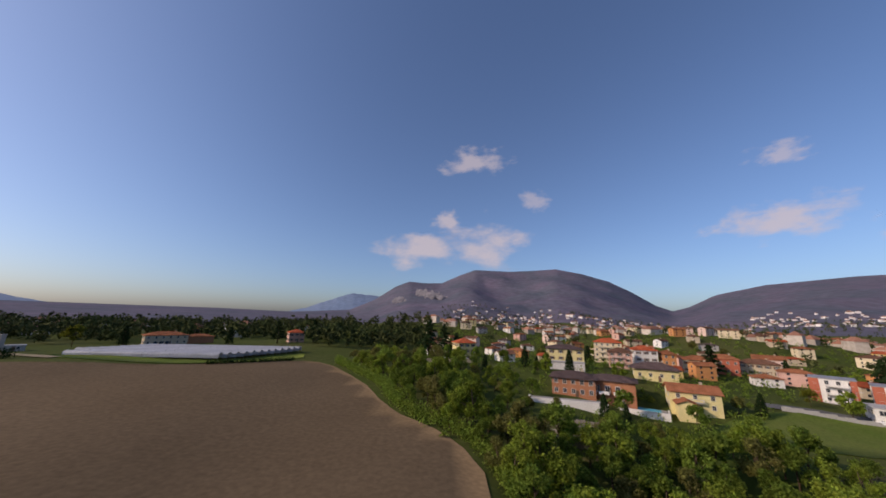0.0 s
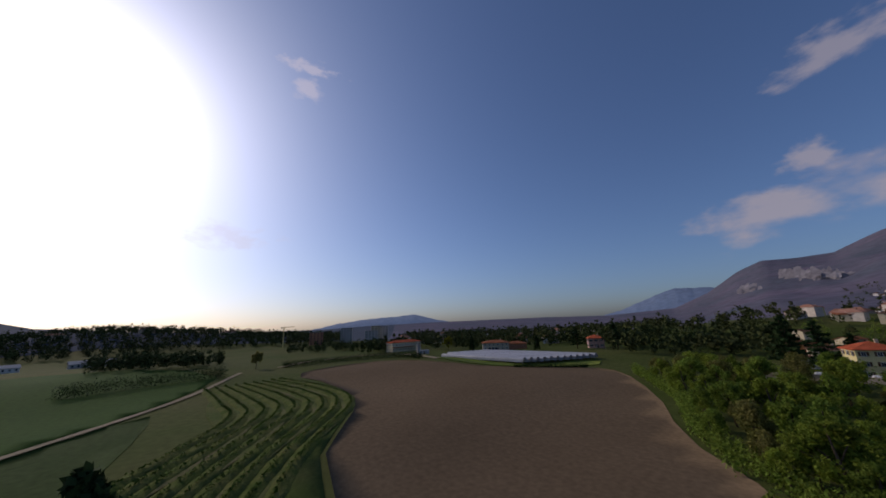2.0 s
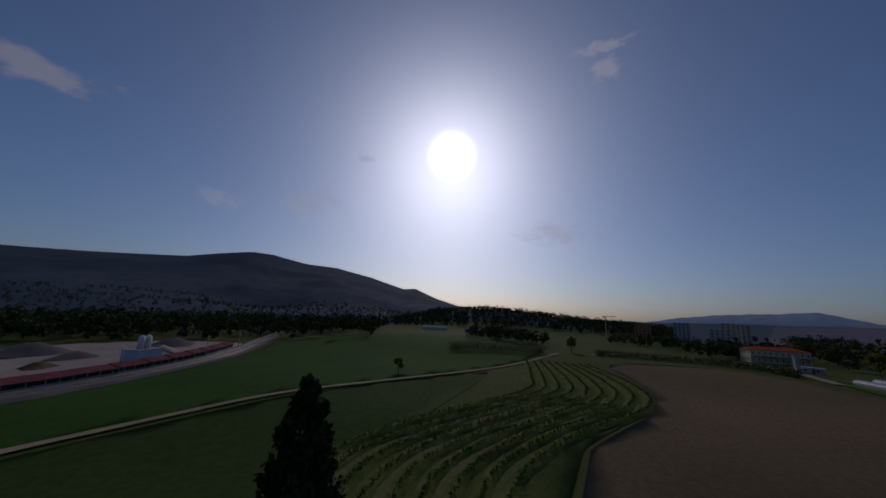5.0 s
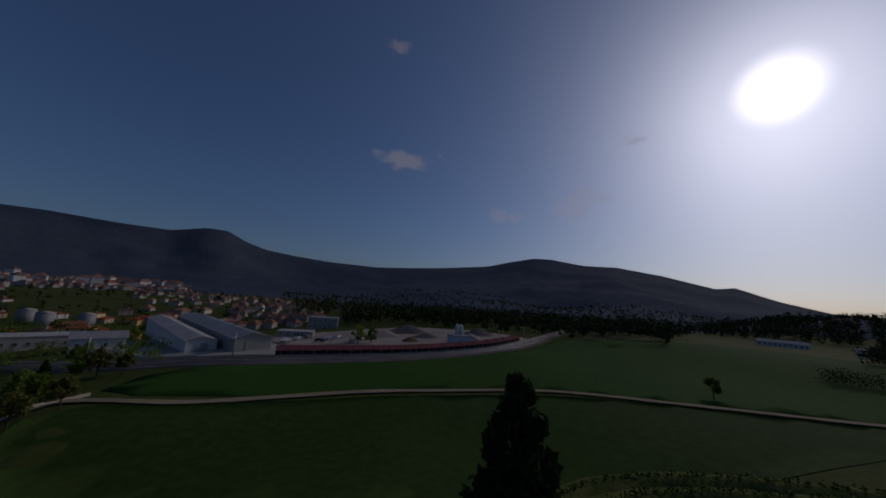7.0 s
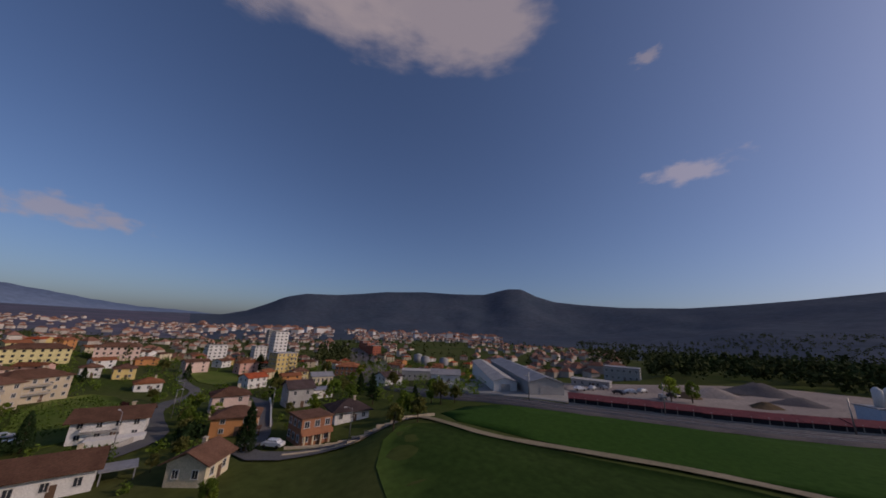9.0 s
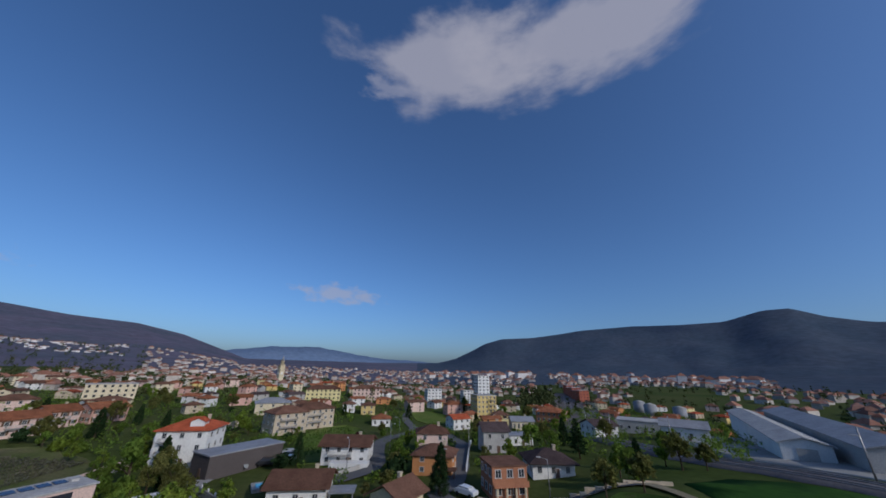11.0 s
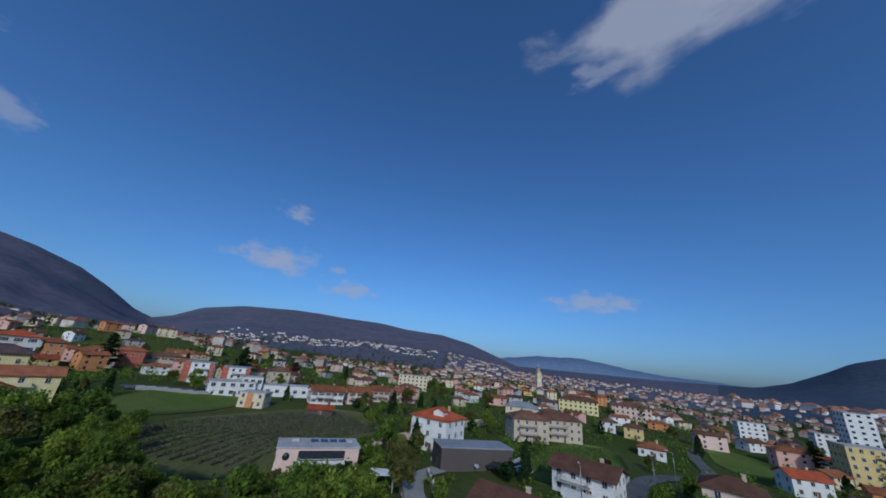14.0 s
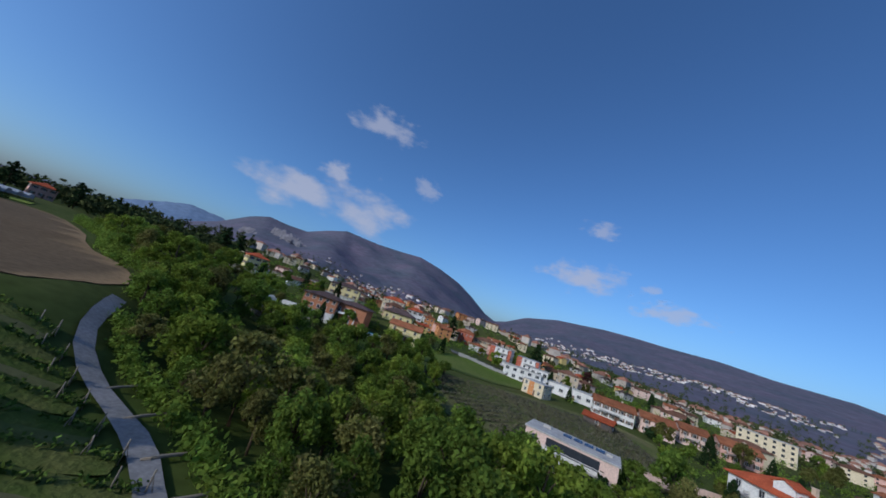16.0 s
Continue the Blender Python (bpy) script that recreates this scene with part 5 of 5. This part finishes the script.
# ---- small works ----
ob = thing("tower_crane", pose(-405, 92, on(-405, 92), 0, 0, 30), "slim yellow tower crane behind the farm", "crane")
part("mast", boxes("mast", [(0, 0, 0, 0.8, 0.8, 22)], WALLS["yellow"]), ob)
part("jib", boxes("jib", [(6, 0, 22, 20, 0.6, 0.6)], WALLS["yellow"]), ob)
part("counterweight", boxes("counterweight", [(-3.4, 0, 21, 1.6, 1.0, 1.0)], CONCRETE), ob)
for k in range(2):
    pts = spline([(33 + k * 4.5, -60 + k * 2), (39 + k * 4, -53 + k), (46 + k * 3.4, -43 - k), (52 + k * 3, -36 - k * 3)], 2.2)
    ob = thing("parapet", pose(0, 0, 0), "low pale parapet along the lane", "wall", "parapets of the lane")
    for (x0, y0), (x1, y1) in zip(pts, pts[1:]):
        part("panel", boxes("panel", [(0, 0, -0.5, math.hypot(x1 - x0, y1 - y0) + .05, 0.18, 1.05)], WALLS["beige"]), ob, at=pose((x0 + x1) / 2, (y0 + y1) / 2, on((x0 + x1) / 2, (y0 + y1) / 2), 0, 0, math.degrees(math.atan2(y1 - y0, x1 - x0))))


def garden_wall(points, high, wall, label):
    ob = thing("garden_wall", pose(0, 0, 0), label, "wall", "garden walls")
    pts = spline(points, 3.0)
    for (x0, y0), (x1, y1) in zip(pts, pts[1:]):
        part("panel", boxes("panel", [(0, 0, -1.0, math.hypot(x1 - x0, y1 - y0) + .05, 0.25, high + 1)], WALLS[wall]), ob, at=pose((x0 + x1) / 2, (y0 + y1) / 2, on((x0 + x1) / 2, (y0 + y1) / 2), 0, 0, math.degrees(math.atan2(y1 - y0, x1 - x0))))


garden_wall([(97, 96), (118, 89), (140, 85)], 1.2, "grey", "grey concrete retaining wall below the road")
garden_wall([(-16, 140), (-2, 143), (14, 145)], 1.6, "beige", "long beige retaining wall at the edge of town")
garden_wall([(98, 22), (112, 16), (126, 8)], 2.0, "pale pink", "pink rendered garden wall on the bank")
garden_wall([(80, -19), (84, -28), (92, -32), (105, -38)], 1.0, "grey", "low grey garden wall along the street")
garden_wall([(68, -46), (86, -60), (104, -74)], 1.0, "white", "low white garden wall along the lane")
garden_wall([(118, 18), (134, 6), (150, -4)], 2.2, "beige", "beige terrace wall above the vines")


def lamp_post(x, y, turn):
    ob = thing("street_lamp", pose(x, y, on(x, y), 0, 0, turn), "slim grey street lamp beside the lane", "street lamp", "street lamps")
    part("pole", tube("pole", [(0, 0, -0.4), (0, 0, 6.5)], [0.09, 0.06], STEEL, 6), ob)
    part("arm", tube("arm", [(0, 0, 6.4), (1.2, 0, 6.7)], [0.045, 0.04], STEEL, 5), ob)
    part("head", boxes("head", [(1.4, 0, 6.62, 0.7, 0.25, 0.12)], FRAME), ob)


for x, y, tn in ((46, -47, 40), (63, -36, 200), (78, -54, 40), (82, -24, 0), (96, -40, 200), (112, -50, 40), (118, 95, 270), (136, 91, 270)):
    lamp_post(x, y, tn)

# ---- cars ----
CAR_BODY = {}


def car(x, y, turn, paint):
    """A small hatchback: body, cabin glass, wheels."""
    m = CAR_PAINTS[paint]
    if paint not in CAR_BODY:
        side = [(-2.0, .35), (-2.05, .75), (-1.9, .95), (-1.35, 1.02), (-0.85, 1.42), (0.9, 1.45), (1.55, 1.0), (2.0, .85), (2.05, .4)]
        n = len(side)
        verts = [(px, s * (0.84 - 0.16 * (pz > 1.2)), pz) for s in (-1, 1) for px, pz in side]
        faces = [tuple(range(n))[::-1], tuple(range(n, 2 * n))] + [(k, (k + 1) % n, n + (k + 1) % n, n + k) for k in range(n)]
        glass = boxes("cabin_glass", [(0.0, 0, 1.04, 2.0, 1.5, 0.3)], GLASS)
        CAR_BODY[paint] = (mesh("body", verts, faces, m), glass, tube("wheel", [(0, -.1, 0), (0, .1, 0)], [.32, .32], RUBBER, 12))
    body, glass, wheel = CAR_BODY[paint]
    ob = thing("car", pose(x, y, on(x, y, 0.36), 0, 0, turn), ("white", "dark grey", "black", "red", "silver")[paint] + " parked hatchback car", "car", "parked cars")
    part("body", body, ob)
    part("cabin_glass", glass, ob)
    for i in (-1.3, 1.3):
        for j in (-0.8, 0.8):
            part("wheel", wheel, ob, at=pose(i, j, 0.32))


random.seed(11)
car(57, -38, 20, 0)
for k in range(9):
    car(96 + k % 3 * 3.2, 4 - k // 3 * 5.5 - 8, 75, (4, 1, 0, 2)[k % 4])
for k in range(8):
    car(4 - k * 4.2, -122 - (k % 3) * 6, 30 + 40 * k, (0, 4, 1, 2)[k % 4])
for k in range(6):
    car(-2 + k * 3.3, 146 + k * 0.3, 100, (0, 0, 4, 1)[k % 4])
for k in range(5):
    car(118 + k * 6, 90 + k * 0.3, 10, k % 5)

# ---- the rest of the town ----
TOWN = 0.74
PROTO = []
random.seed(21)
styles = [("cream", "terracotta"), ("light yellow", "terracotta"), ("white", "brown"), ("pink", "terracotta"), ("beige", "brown"), ("yellow", "red"), ("white", "terracotta"), ("pale pink", "brown"), ("cream", "brown"), ("orange", "terracotta"), ("grey", "dark"), ("beige", "red")]
for k, (c, t) in enumerate(styles):
    for roof in ("hip", "gable"):
        w, d, st = random.uniform(8.5, 13.5), random.uniform(7, 9), random.choice((2, 2, 3))
        p = house(0, -2000 - k * 30 - (15 if roof == "hip" else 0), 0, w, d, 2.5 * st, roof, c, t, c + " town house with a " + t.replace("terracotta", "terracotta-red") + " tiled roof", st, near=False, sides=(0, 3), gap=4.4, group="houses of the town")
        PROTO.append(p)
taken = [(o.matrix_basis.translation.x, o.matrix_basis.translation.y) for o in scene.objects if o.parent is None and o.get("category") in ("house", "flats", "tower block", "shed", "church tower", "tank", "terrace")]
count = 0
for _ in range(12000):
    a = random.uniform(-3, 166)
    r = 120 + 250 * random.random() ** 0.8
    if a > 140 and r < 190 or a < 20 and r < 150 or 20 <= a < 60 and r < 165 or 60 <= a < 104 and r < 185 or 104 <= a < 140 and r < 158:
        continue
    x, y = r * math.sin(radians(a)), r * math.cos(radians(a))
    if abs((x - 75) * 0.74 + (y + 108) * 0.67) < 14 and a > 125:
        continue
    gap = 11 + r * 0.015
    if any((x - p) ** 2 + (y - q) ** 2 < gap * gap for p, q in taken) or 152 < r < 182 and 104 < a < 122:
        continue
    taken.append((x, y))
    p = PROTO[random.randrange(len(PROTO))]
    if count < len(PROTO):
        p = PROTO[count]
    m = pose(x, y, on(x, y), 0, 0, -a + random.choice((-35, 10, 25, 55)) + random.uniform(-8, 8)) @ Matrix.Diagonal((TOWN, TOWN, TOWN, 1))
    if count < len(PROTO):
        p.matrix_basis = m
    else:
        copy_thing(p, m @ Matrix.Diagonal((1 / p.scale[0], 1 / p.scale[1], 1 / p.scale[2], 1)) @ Matrix.Diagonal((random.uniform(.85, 1.2), random.uniform(.9, 1.1), random.uniform(.75, 1.0), 1)))
    count += 1
    if count >= 225:
        break

FAR_WALL = material("far_house_walls", (0.42, 0.36, 0.30), 0.9, (0.52, 0.48, 0.43), 0.01, 0.5, island=0.28)
FAR_PALE = material("far_pale_walls", (0.58, 0.55, 0.52), 0.9, (0.66, 0.63, 0.60), 0.01, 0.5, island=0.2)
FAR_ROOF = material("far_house_roofs", (0.30, 0.14, 0.09), 0.9, (0.22, 0.13, 0.10), 0.01, 0.5, island=0.3)


def far_houses(label, a0, a1, r0, r1, n, seed, big=1.0, wall=None):
    """Houses too far off to count, with walls and hipped roofs, in one sheet."""
    rng = np.random.default_rng(seed)
    verts, faces, slots = [], [], []
    for _ in range(n):
        a, r = radians(rng.uniform(a0, a1)), rng.uniform(r0, r1)
        x, y, turn = r * math.sin(a), r * math.cos(a), rng.uniform(0, 3.1)
        if abs((x - 75) * 0.733 + (y + 108) * 0.68) < 26 and a0 < math.degrees(a) and 2.2 < a < 2.7:
            continue
        w, d, h = big * rng.uniform(8, 20), big * rng.uniform(7, 11), big * rng.choice((3, 5, 6, 9), p=(0.25, 0.35, 0.3, 0.1))
        z, b = on(x, y), len(verts)
        c, s = math.cos(turn), math.sin(turn)
        for px, py, pz in [(-w, -d, -6), (w, -d, -6), (w, d, -6), (-w, d, -6), (-w, -d, 2 * h), (w, -d, 2 * h), (w, d, 2 * h), (-w, d, 2 * h)] + [(-w * 1.1, -d * 1.1, 2 * h), (w * 1.1, -d * 1.1, 2 * h), (w * 1.1, d * 1.1, 2 * h), (-w * 1.1, d * 1.1, 2 * h), (-w * .35, 0, 2 * h + d * .8), (w * .35, 0, 2 * h + d * .8)]:
            verts.append((x + (px * c - py * s) / 2, y + (px * s + py * c) / 2, z + pz / 2))
        faces += [tuple(b + k for k in f) for f in ((0, 1, 5, 4), (1, 2, 6, 5), (2, 3, 7, 6), (3, 0, 4, 7), (8, 9, 13, 12), (10, 11, 12, 13), (9, 10, 13), (11, 8, 12))]
        slots += [0] * 4 + [1] * 4
    tagged(new("far_houses", mesh("far_houses", verts, faces, [wall or FAR_WALL, FAR_ROOF], False, slots)), label, "houses", kind="stuff")


far_houses("crowded roofs beyond the nearer houses", -3, 150, 300, 760, 620, 38, 0.66)
far_houses("pale houses of a village on the hillside", 44, 78, 1150, 1550, 330, 31, 0.62, FAR_PALE)
far_houses("scattered pale houses on the lower slopes", 2, 44, 650, 1100, 230, 32, 0.68, FAR_PALE)
far_houses("pale houses high on the slope", 5, 40, 1100, 1500, 40, 33, 0.7, FAR_PALE)
far_houses("crowded far roofs of the valley town", 80, 166, 740, 1750, 1000, 34, 0.8)
far_houses("large pale works halls in the valley", 118, 165, 900, 1700, 70, 35, 2.0, FAR_PALE)
far_houses("far houses south of the railway", 160, 184, 260, 700, 130, 36, 0.7)
far_houses("houses on the slope behind the farm", 300, 338, 330, 640, 34, 37, 0.75, FAR_PALE)

# garden trees and bushes among the houses
lanes = [p for q in ([(36, -58), (42, -50), (52, -36), (60, -34), (66, -42), (84, -56), (104, -70), (126, -78)], [(78, -20), (82, -30), (90, -34), (104, -40), (120, -52), (140, -70), (170, -80)], [(66, -6), (74, 2), (84, 5), (92, 2)], [(95, 99), (118, 92), (140, 88), (160, 92)]) for p in spline(q, 4)]
OPEN_SLOPES = [[(96, -10), (140, -26), (152, -50), (108, -42), (92, -22)], [(150, -76), (192, -92), (176, -110), (144, -96)], [(74, -12), (90, -20), (84, -28), (70, -22)]]
random.seed(33)
n = 0
for _ in range(6000):
    a, r = random.uniform(-2, 160), random.uniform(62, 260)
    x, y = r * math.sin(radians(a)), r * math.cos(radians(a))
    if a > 128 and r < 80 or inside(x, y, RAVINE) or any((x - p) ** 2 + (y - q) ** 2 < 81 for p, q in taken):
        continue
    if any(inside(x, y, q) for q in OPEN_SLOPES) or inside(x, y, [(60, 62), (95, 97), (125, 88), (140, 45), (112, 20), (90, 18), (72, 30)]):
        continue
    kind = random.choice(("garden_tree", "garden_tree", "bush", "bush", "garden_tree", "cypress"))
    tree(kind, x, y, {"garden_tree": random.uniform(4, 7.5), "bush": random.uniform(1.2, 2.6), "cypress": random.uniform(5, 9)}[kind])
    n += 1
    if n > 180:
        break
n = 0
for _ in range(4000):
    a, r = random.uniform(72, 136), random.uniform(48, 150)
    x, y = r * math.sin(radians(a)), r * math.cos(radians(a))
    if a > 126 and r < 78 or inside(x, y, RAVINE) or any(inside(x, y, q) for q in OPEN_SLOPES) or any((x - p) ** 2 + (y - q) ** 2 < 49 for p, q in taken) or any((x - p) ** 2 + (y - q) ** 2 < 16 for p, q in lanes):
        continue
    tree(random.choice(("garden_tree", "garden_tree", "broadleaf_tree", "bush")), x, y, random.uniform(2.4, 4.6))
    n += 1
    if n > 75:
        break
rng = np.random.default_rng(44)
shrubs = []
while len(shrubs) < 2200:
    a, r = radians(rng.uniform(-4, 162)), 60 + 240 * rng.random() ** 0.8
    x, y = r * math.sin(a), r * math.cos(a)
    if (a > radians(128) and r < 95) or inside(x, y, RAVINE) or any((x - p) ** 2 + (y - q) ** 2 < 64 for p, q in taken) or inside(x, y, [(60, 66), (95, 97), (125, 88), (140, 45), (112, 20), (90, 18), (72, 34)]):
        continue
    if any(inside(x, y, q) for q in OPEN_SLOPES) or any((x - p) ** 2 + (y - q) ** 2 < 14 for p, q in lanes):
        continue
    hh = rng.uniform(0.7, 1.5) if r < 90 else rng.uniform(0.8, 2.9)
    shrubs.append((x, y, on(x, y, hh * 0.7), hh))
verts, faces = leaf_cards(rng, shrubs, 34, 0.34)
tagged(new("shrubs", mesh("shrubs", verts, faces, LEAVES[1])), "mixed garden shrubs and hedges between the houses", "shrubs", kind="stuff")
for x, y, h, k in ((2, 165, 16, "cedar"), (-6, 168, 18, "cedar"), (8, 170, 12, "cedar"), (115, 140, 14, "cedar"), (150, 110, 15, "cedar"), (158, 118, 13, "cedar"), (65, -80, 8, "cedar"), (60, -74, 7, "cedar"), (163, -122, 11, "cedar"), (170, -126, 11, "cedar"), (168, -116, 10, "cedar"), (176, -132, 10, "cedar"), (-95, 190, 13, "cedar"), (-80, 205, 14, "cedar"), (-75, 198, 11, "cedar"), (-155, 160, 10, "cypress"), (-115, 178, 9, "cypress"), (92, 14, 9, "garden_tree"), (86, 10, 7, "broadleaf_tree"), (82, 6, 6, "broadleaf_tree"), (70, 14, 5, "bush"), (110, 100, 5, "yellow_tree"), (-168, 150, 10, "yellow_tree"), (76, -8, 3, "yellow_tree"), (104, -33, 4, "copper_tree"), (190, 110, 9, "copper_tree"), (40, 82, 7, "cypress"), (44, 80, 6, "cypress"), (35, -46, 5, "garden_tree"), (33, -52, 5, "garden_tree"), (39, -60, 5, "bush"), (44, -64, 6, "garden_tree"), (60, 14, 8, "broadleaf_tree"), (66, 8, 6, "garden_tree")):
    tree(k, x, y, h)


# ---- sky: clouds and the sun's disc with painted glare ----
CLOUD_LIGHT = 0.62


def cloud(az, el, w, h, seed, dense=1.0, lit=1.0, solid=0.0):
    """A far cloud: a curved sheet, ragged at its edges, with its sunlight painted in as emission."""
    far = 4300.0
    n, verts, faces = 12, [], []
    eye = Vector((8, 0, 14))
    for j in range(n + 1):
        for i in range(2 * n + 1):
            a = radians(az + (i / n - 1) * w * 0.9 / math.cos(radians(el)))
            e = radians(el + (2 * j / n - 1) * h * 0.85)
            verts.append(eye + far * Vector((math.sin(a) * math.cos(e), math.cos(a) * math.cos(e), math.sin(e))))
    for j in range(n):
        for i in range(2 * n):
            b = j * (2 * n + 1) + i
            faces.append((b, b + 1, b + 2 * n + 2, b + 2 * n + 1))
    me = mesh("cloud", verts, faces, cloud_material(seed, dense, w / h, lit, solid), True)
    uv = me.uv_layers.new(name="UVMap")
    for loop in me.loops:
        j, i = divmod(loop.vertex_index, 2 * n + 1)
        uv.data[loop.index].uv = (i / (2 * n), j / n)
    ob = tagged(new("cloud", me), "ragged fair-weather cloud, pinkish white", "cloud", "clouds in the sky", "structure")
    return ob


def cloud_material(seed, dense, aspect, lit, solid):
    m = bpy.data.materials.new("cloud_vapour")
    m.use_nodes = True
    n, l = m.node_tree.nodes, m.node_tree.links
    n.remove(n["Principled BSDF"])
    tc, mp, no = n.new("ShaderNodeTexCoord"), n.new("ShaderNodeMapping"), n.new("ShaderNodeTexNoise")
    mp.inputs["Location"].default_value = (seed * 3.7, seed * 1.3, 0)
    mp.inputs["Scale"].default_value = (max(1.4, aspect * 0.9), 1.5, 1)
    no.inputs["Scale"].default_value, no.inputs["Detail"].default_value, no.inputs["Roughness"].default_value = 2.2, 6, 0.54
    l.new(tc.outputs["UV"], mp.inputs["Vector"]), l.new(mp.outputs["Vector"], no.inputs["Vector"])
    sep = n.new("ShaderNodeVectorMath")
    sep.operation = "DISTANCE"
    sep.inputs[1].default_value = (0.5, 0.5, 0)
    l.new(tc.outputs["UV"], sep.inputs[0])
    body = n.new("ShaderNodeMapRange")
    body.inputs["From Min"].default_value, body.inputs["From Max"].default_value = 0.5, 0.0
    body.inputs["To Min"].default_value, body.inputs["To Max"].default_value = -0.62, 0.42 + solid
    l.new(sep.outputs["Value"], body.inputs["Value"])
    add = n.new("ShaderNodeMath")
    puff = n.new("ShaderNodeMapRange")
    puff.clamp = False
    puff.inputs["From Min"].default_value, puff.inputs["From Max"].default_value = 0.3, 0.7
    puff.inputs["To Min"].default_value, puff.inputs["To Max"].default_value = 0.17, 0.83
    l.new(no.outputs["Fac"], puff.inputs["Value"])
    l.new(body.outputs["Result"], add.inputs[0]), l.new(puff.outputs["Result"], add.inputs[1])
    cut = n.new("ShaderNodeMapRange")
    cut.interpolation_type = "SMOOTHSTEP"
    cut.inputs["From Min"].default_value, cut.inputs["From Max"].default_value = 0.28, 0.80
    cut.inputs["To Max"].default_value = 0.72 * dense
    l.new(add.outputs["Value"], cut.inputs["Value"])
    glow, clear, mix = n.new("ShaderNodeEmission"), n.new("ShaderNodeBsdfTransparent"), n.new("ShaderNodeMixShader")
    # emission stands in for sunlight on the cloud; lit raises it near the sun
    glow.inputs["Color"].default_value, glow.inputs["Strength"].default_value = (0.83, 0.77, 0.83, 1), CLOUD_LIGHT * lit
    l.new(cut.outputs["Result"], mix.inputs["Fac"])
    l.new(clear.outputs["BSDF"], mix.inputs[1]), l.new(glow.outputs["Emission"], mix.inputs[2])
    l.new(mix.outputs["Shader"], n["Material Output"].inputs["Surface"])
    return m



cloud(150, 51, 34, 13, 1, 1.1, 0.95, 0.25)
cloud(122, 51, 26, 14, 24, 1.1, 0.95, 0.25)
cloud(107.5, 47, 8, 4, 2, 0.6)
cloud(5.9, 28, 12, 4.6, 3, 0.8)
cloud(0.2, 18, 5.2, 3.8, 4, 0.9)
cloud(16.9, 21.2, 5.3, 4.3, 5, 0.6)
cloud(355, 12.2, 15, 7, 6)
cloud(8, 13.5, 14, 8.5, 7)
cloud(48.8, 13.3, 13, 5.0, 8)
cloud(49.6, 21.5, 6.1, 3, 9, 0.7)
cloud(61.1, 10.7, 11, 2.8, 10, 0.8)
cloud(103.4, 11.7, 15, 3.3, 11, 0.8)
cloud(58.2, 13.4, 3, 2, 12, 0.6)
cloud(195.6, 24.4, 11, 4, 13, 0.7, 1.3)
cloud(193, 41, 4, 2.4, 14, 0.7)
cloud(228, 17.7, 10, 6, 15, 0.45, 1.8)
cloud(272.5, 14.8, 14, 4, 16, 0.5, 1.8)
cloud(237, 26.6, 4, 2, 17, 0.5, 1.8)
cloud(282.3, 41.7, 9, 2, 18, 0.6, 1.8)
cloud(282.3, 38.6, 5.2, 3.2, 19, 0.6, 1.8)
cloud(215.6, 15.5, 7, 3, 20, 0.35, 1.8)


def sun_disc():
    """The sun with its wide glare, painted as emission that fades to the disc's edge."""
    m = bpy.data.materials.new("sun_glare")
    m.use_nodes = True
    n, l = m.node_tree.nodes, m.node_tree.links
    n.remove(n["Principled BSDF"])
    tc, dist, rng = n.new("ShaderNodeTexCoord"), n.new("ShaderNodeVectorMath"), n.new("ShaderNodeMapRange")
    dist.operation = "LENGTH"
    rng.interpolation_type = "SMOOTHERSTEP"
    rng.inputs["From Min"].default_value, rng.inputs["From Max"].default_value = 1.0, 0.25
    l.new(tc.outputs["Object"], dist.inputs[0]), l.new(dist.outputs["Value"], rng.inputs["Value"])
    glow, clear, both, bright = n.new("ShaderNodeEmission"), n.new("ShaderNodeBsdfTransparent"), n.new("ShaderNodeAddShader"), n.new("ShaderNodeMath")
    glow.inputs["Color"].default_value = (1.0, 0.93, 0.78, 1)
    bright.operation = "MULTIPLY"
    bright.inputs[1].default_value = 2.2
    l.new(rng.outputs["Result"], bright.inputs[0]), l.new(bright.outputs["Value"], glow.inputs["Strength"])
    l.new(clear.outputs["BSDF"], both.inputs[0]), l.new(glow.outputs["Emission"], both.inputs[1])
    l.new(both.outputs["Shader"], n["Material Output"].inputs["Surface"])
    verts = [(0, 0, 0)] + [(math.cos(2 * math.pi * k / 40), math.sin(2 * math.pi * k / 40), 0) for k in range(40)]
    ob = new("sun", mesh("sun", verts, [(0, 1 + k, 1 + (k + 1) % 40) for k in range(40)], m))
    ob.matrix_basis = look(Vector((8, 10, 18)) + SUN_WAY * 4250, (8, 10, 18)) @ Matrix.Diagonal((400, 400, 400, 1))
    tagged(ob, "bright low sun with its painted glare", "sun", kind="structure")


sun_disc()
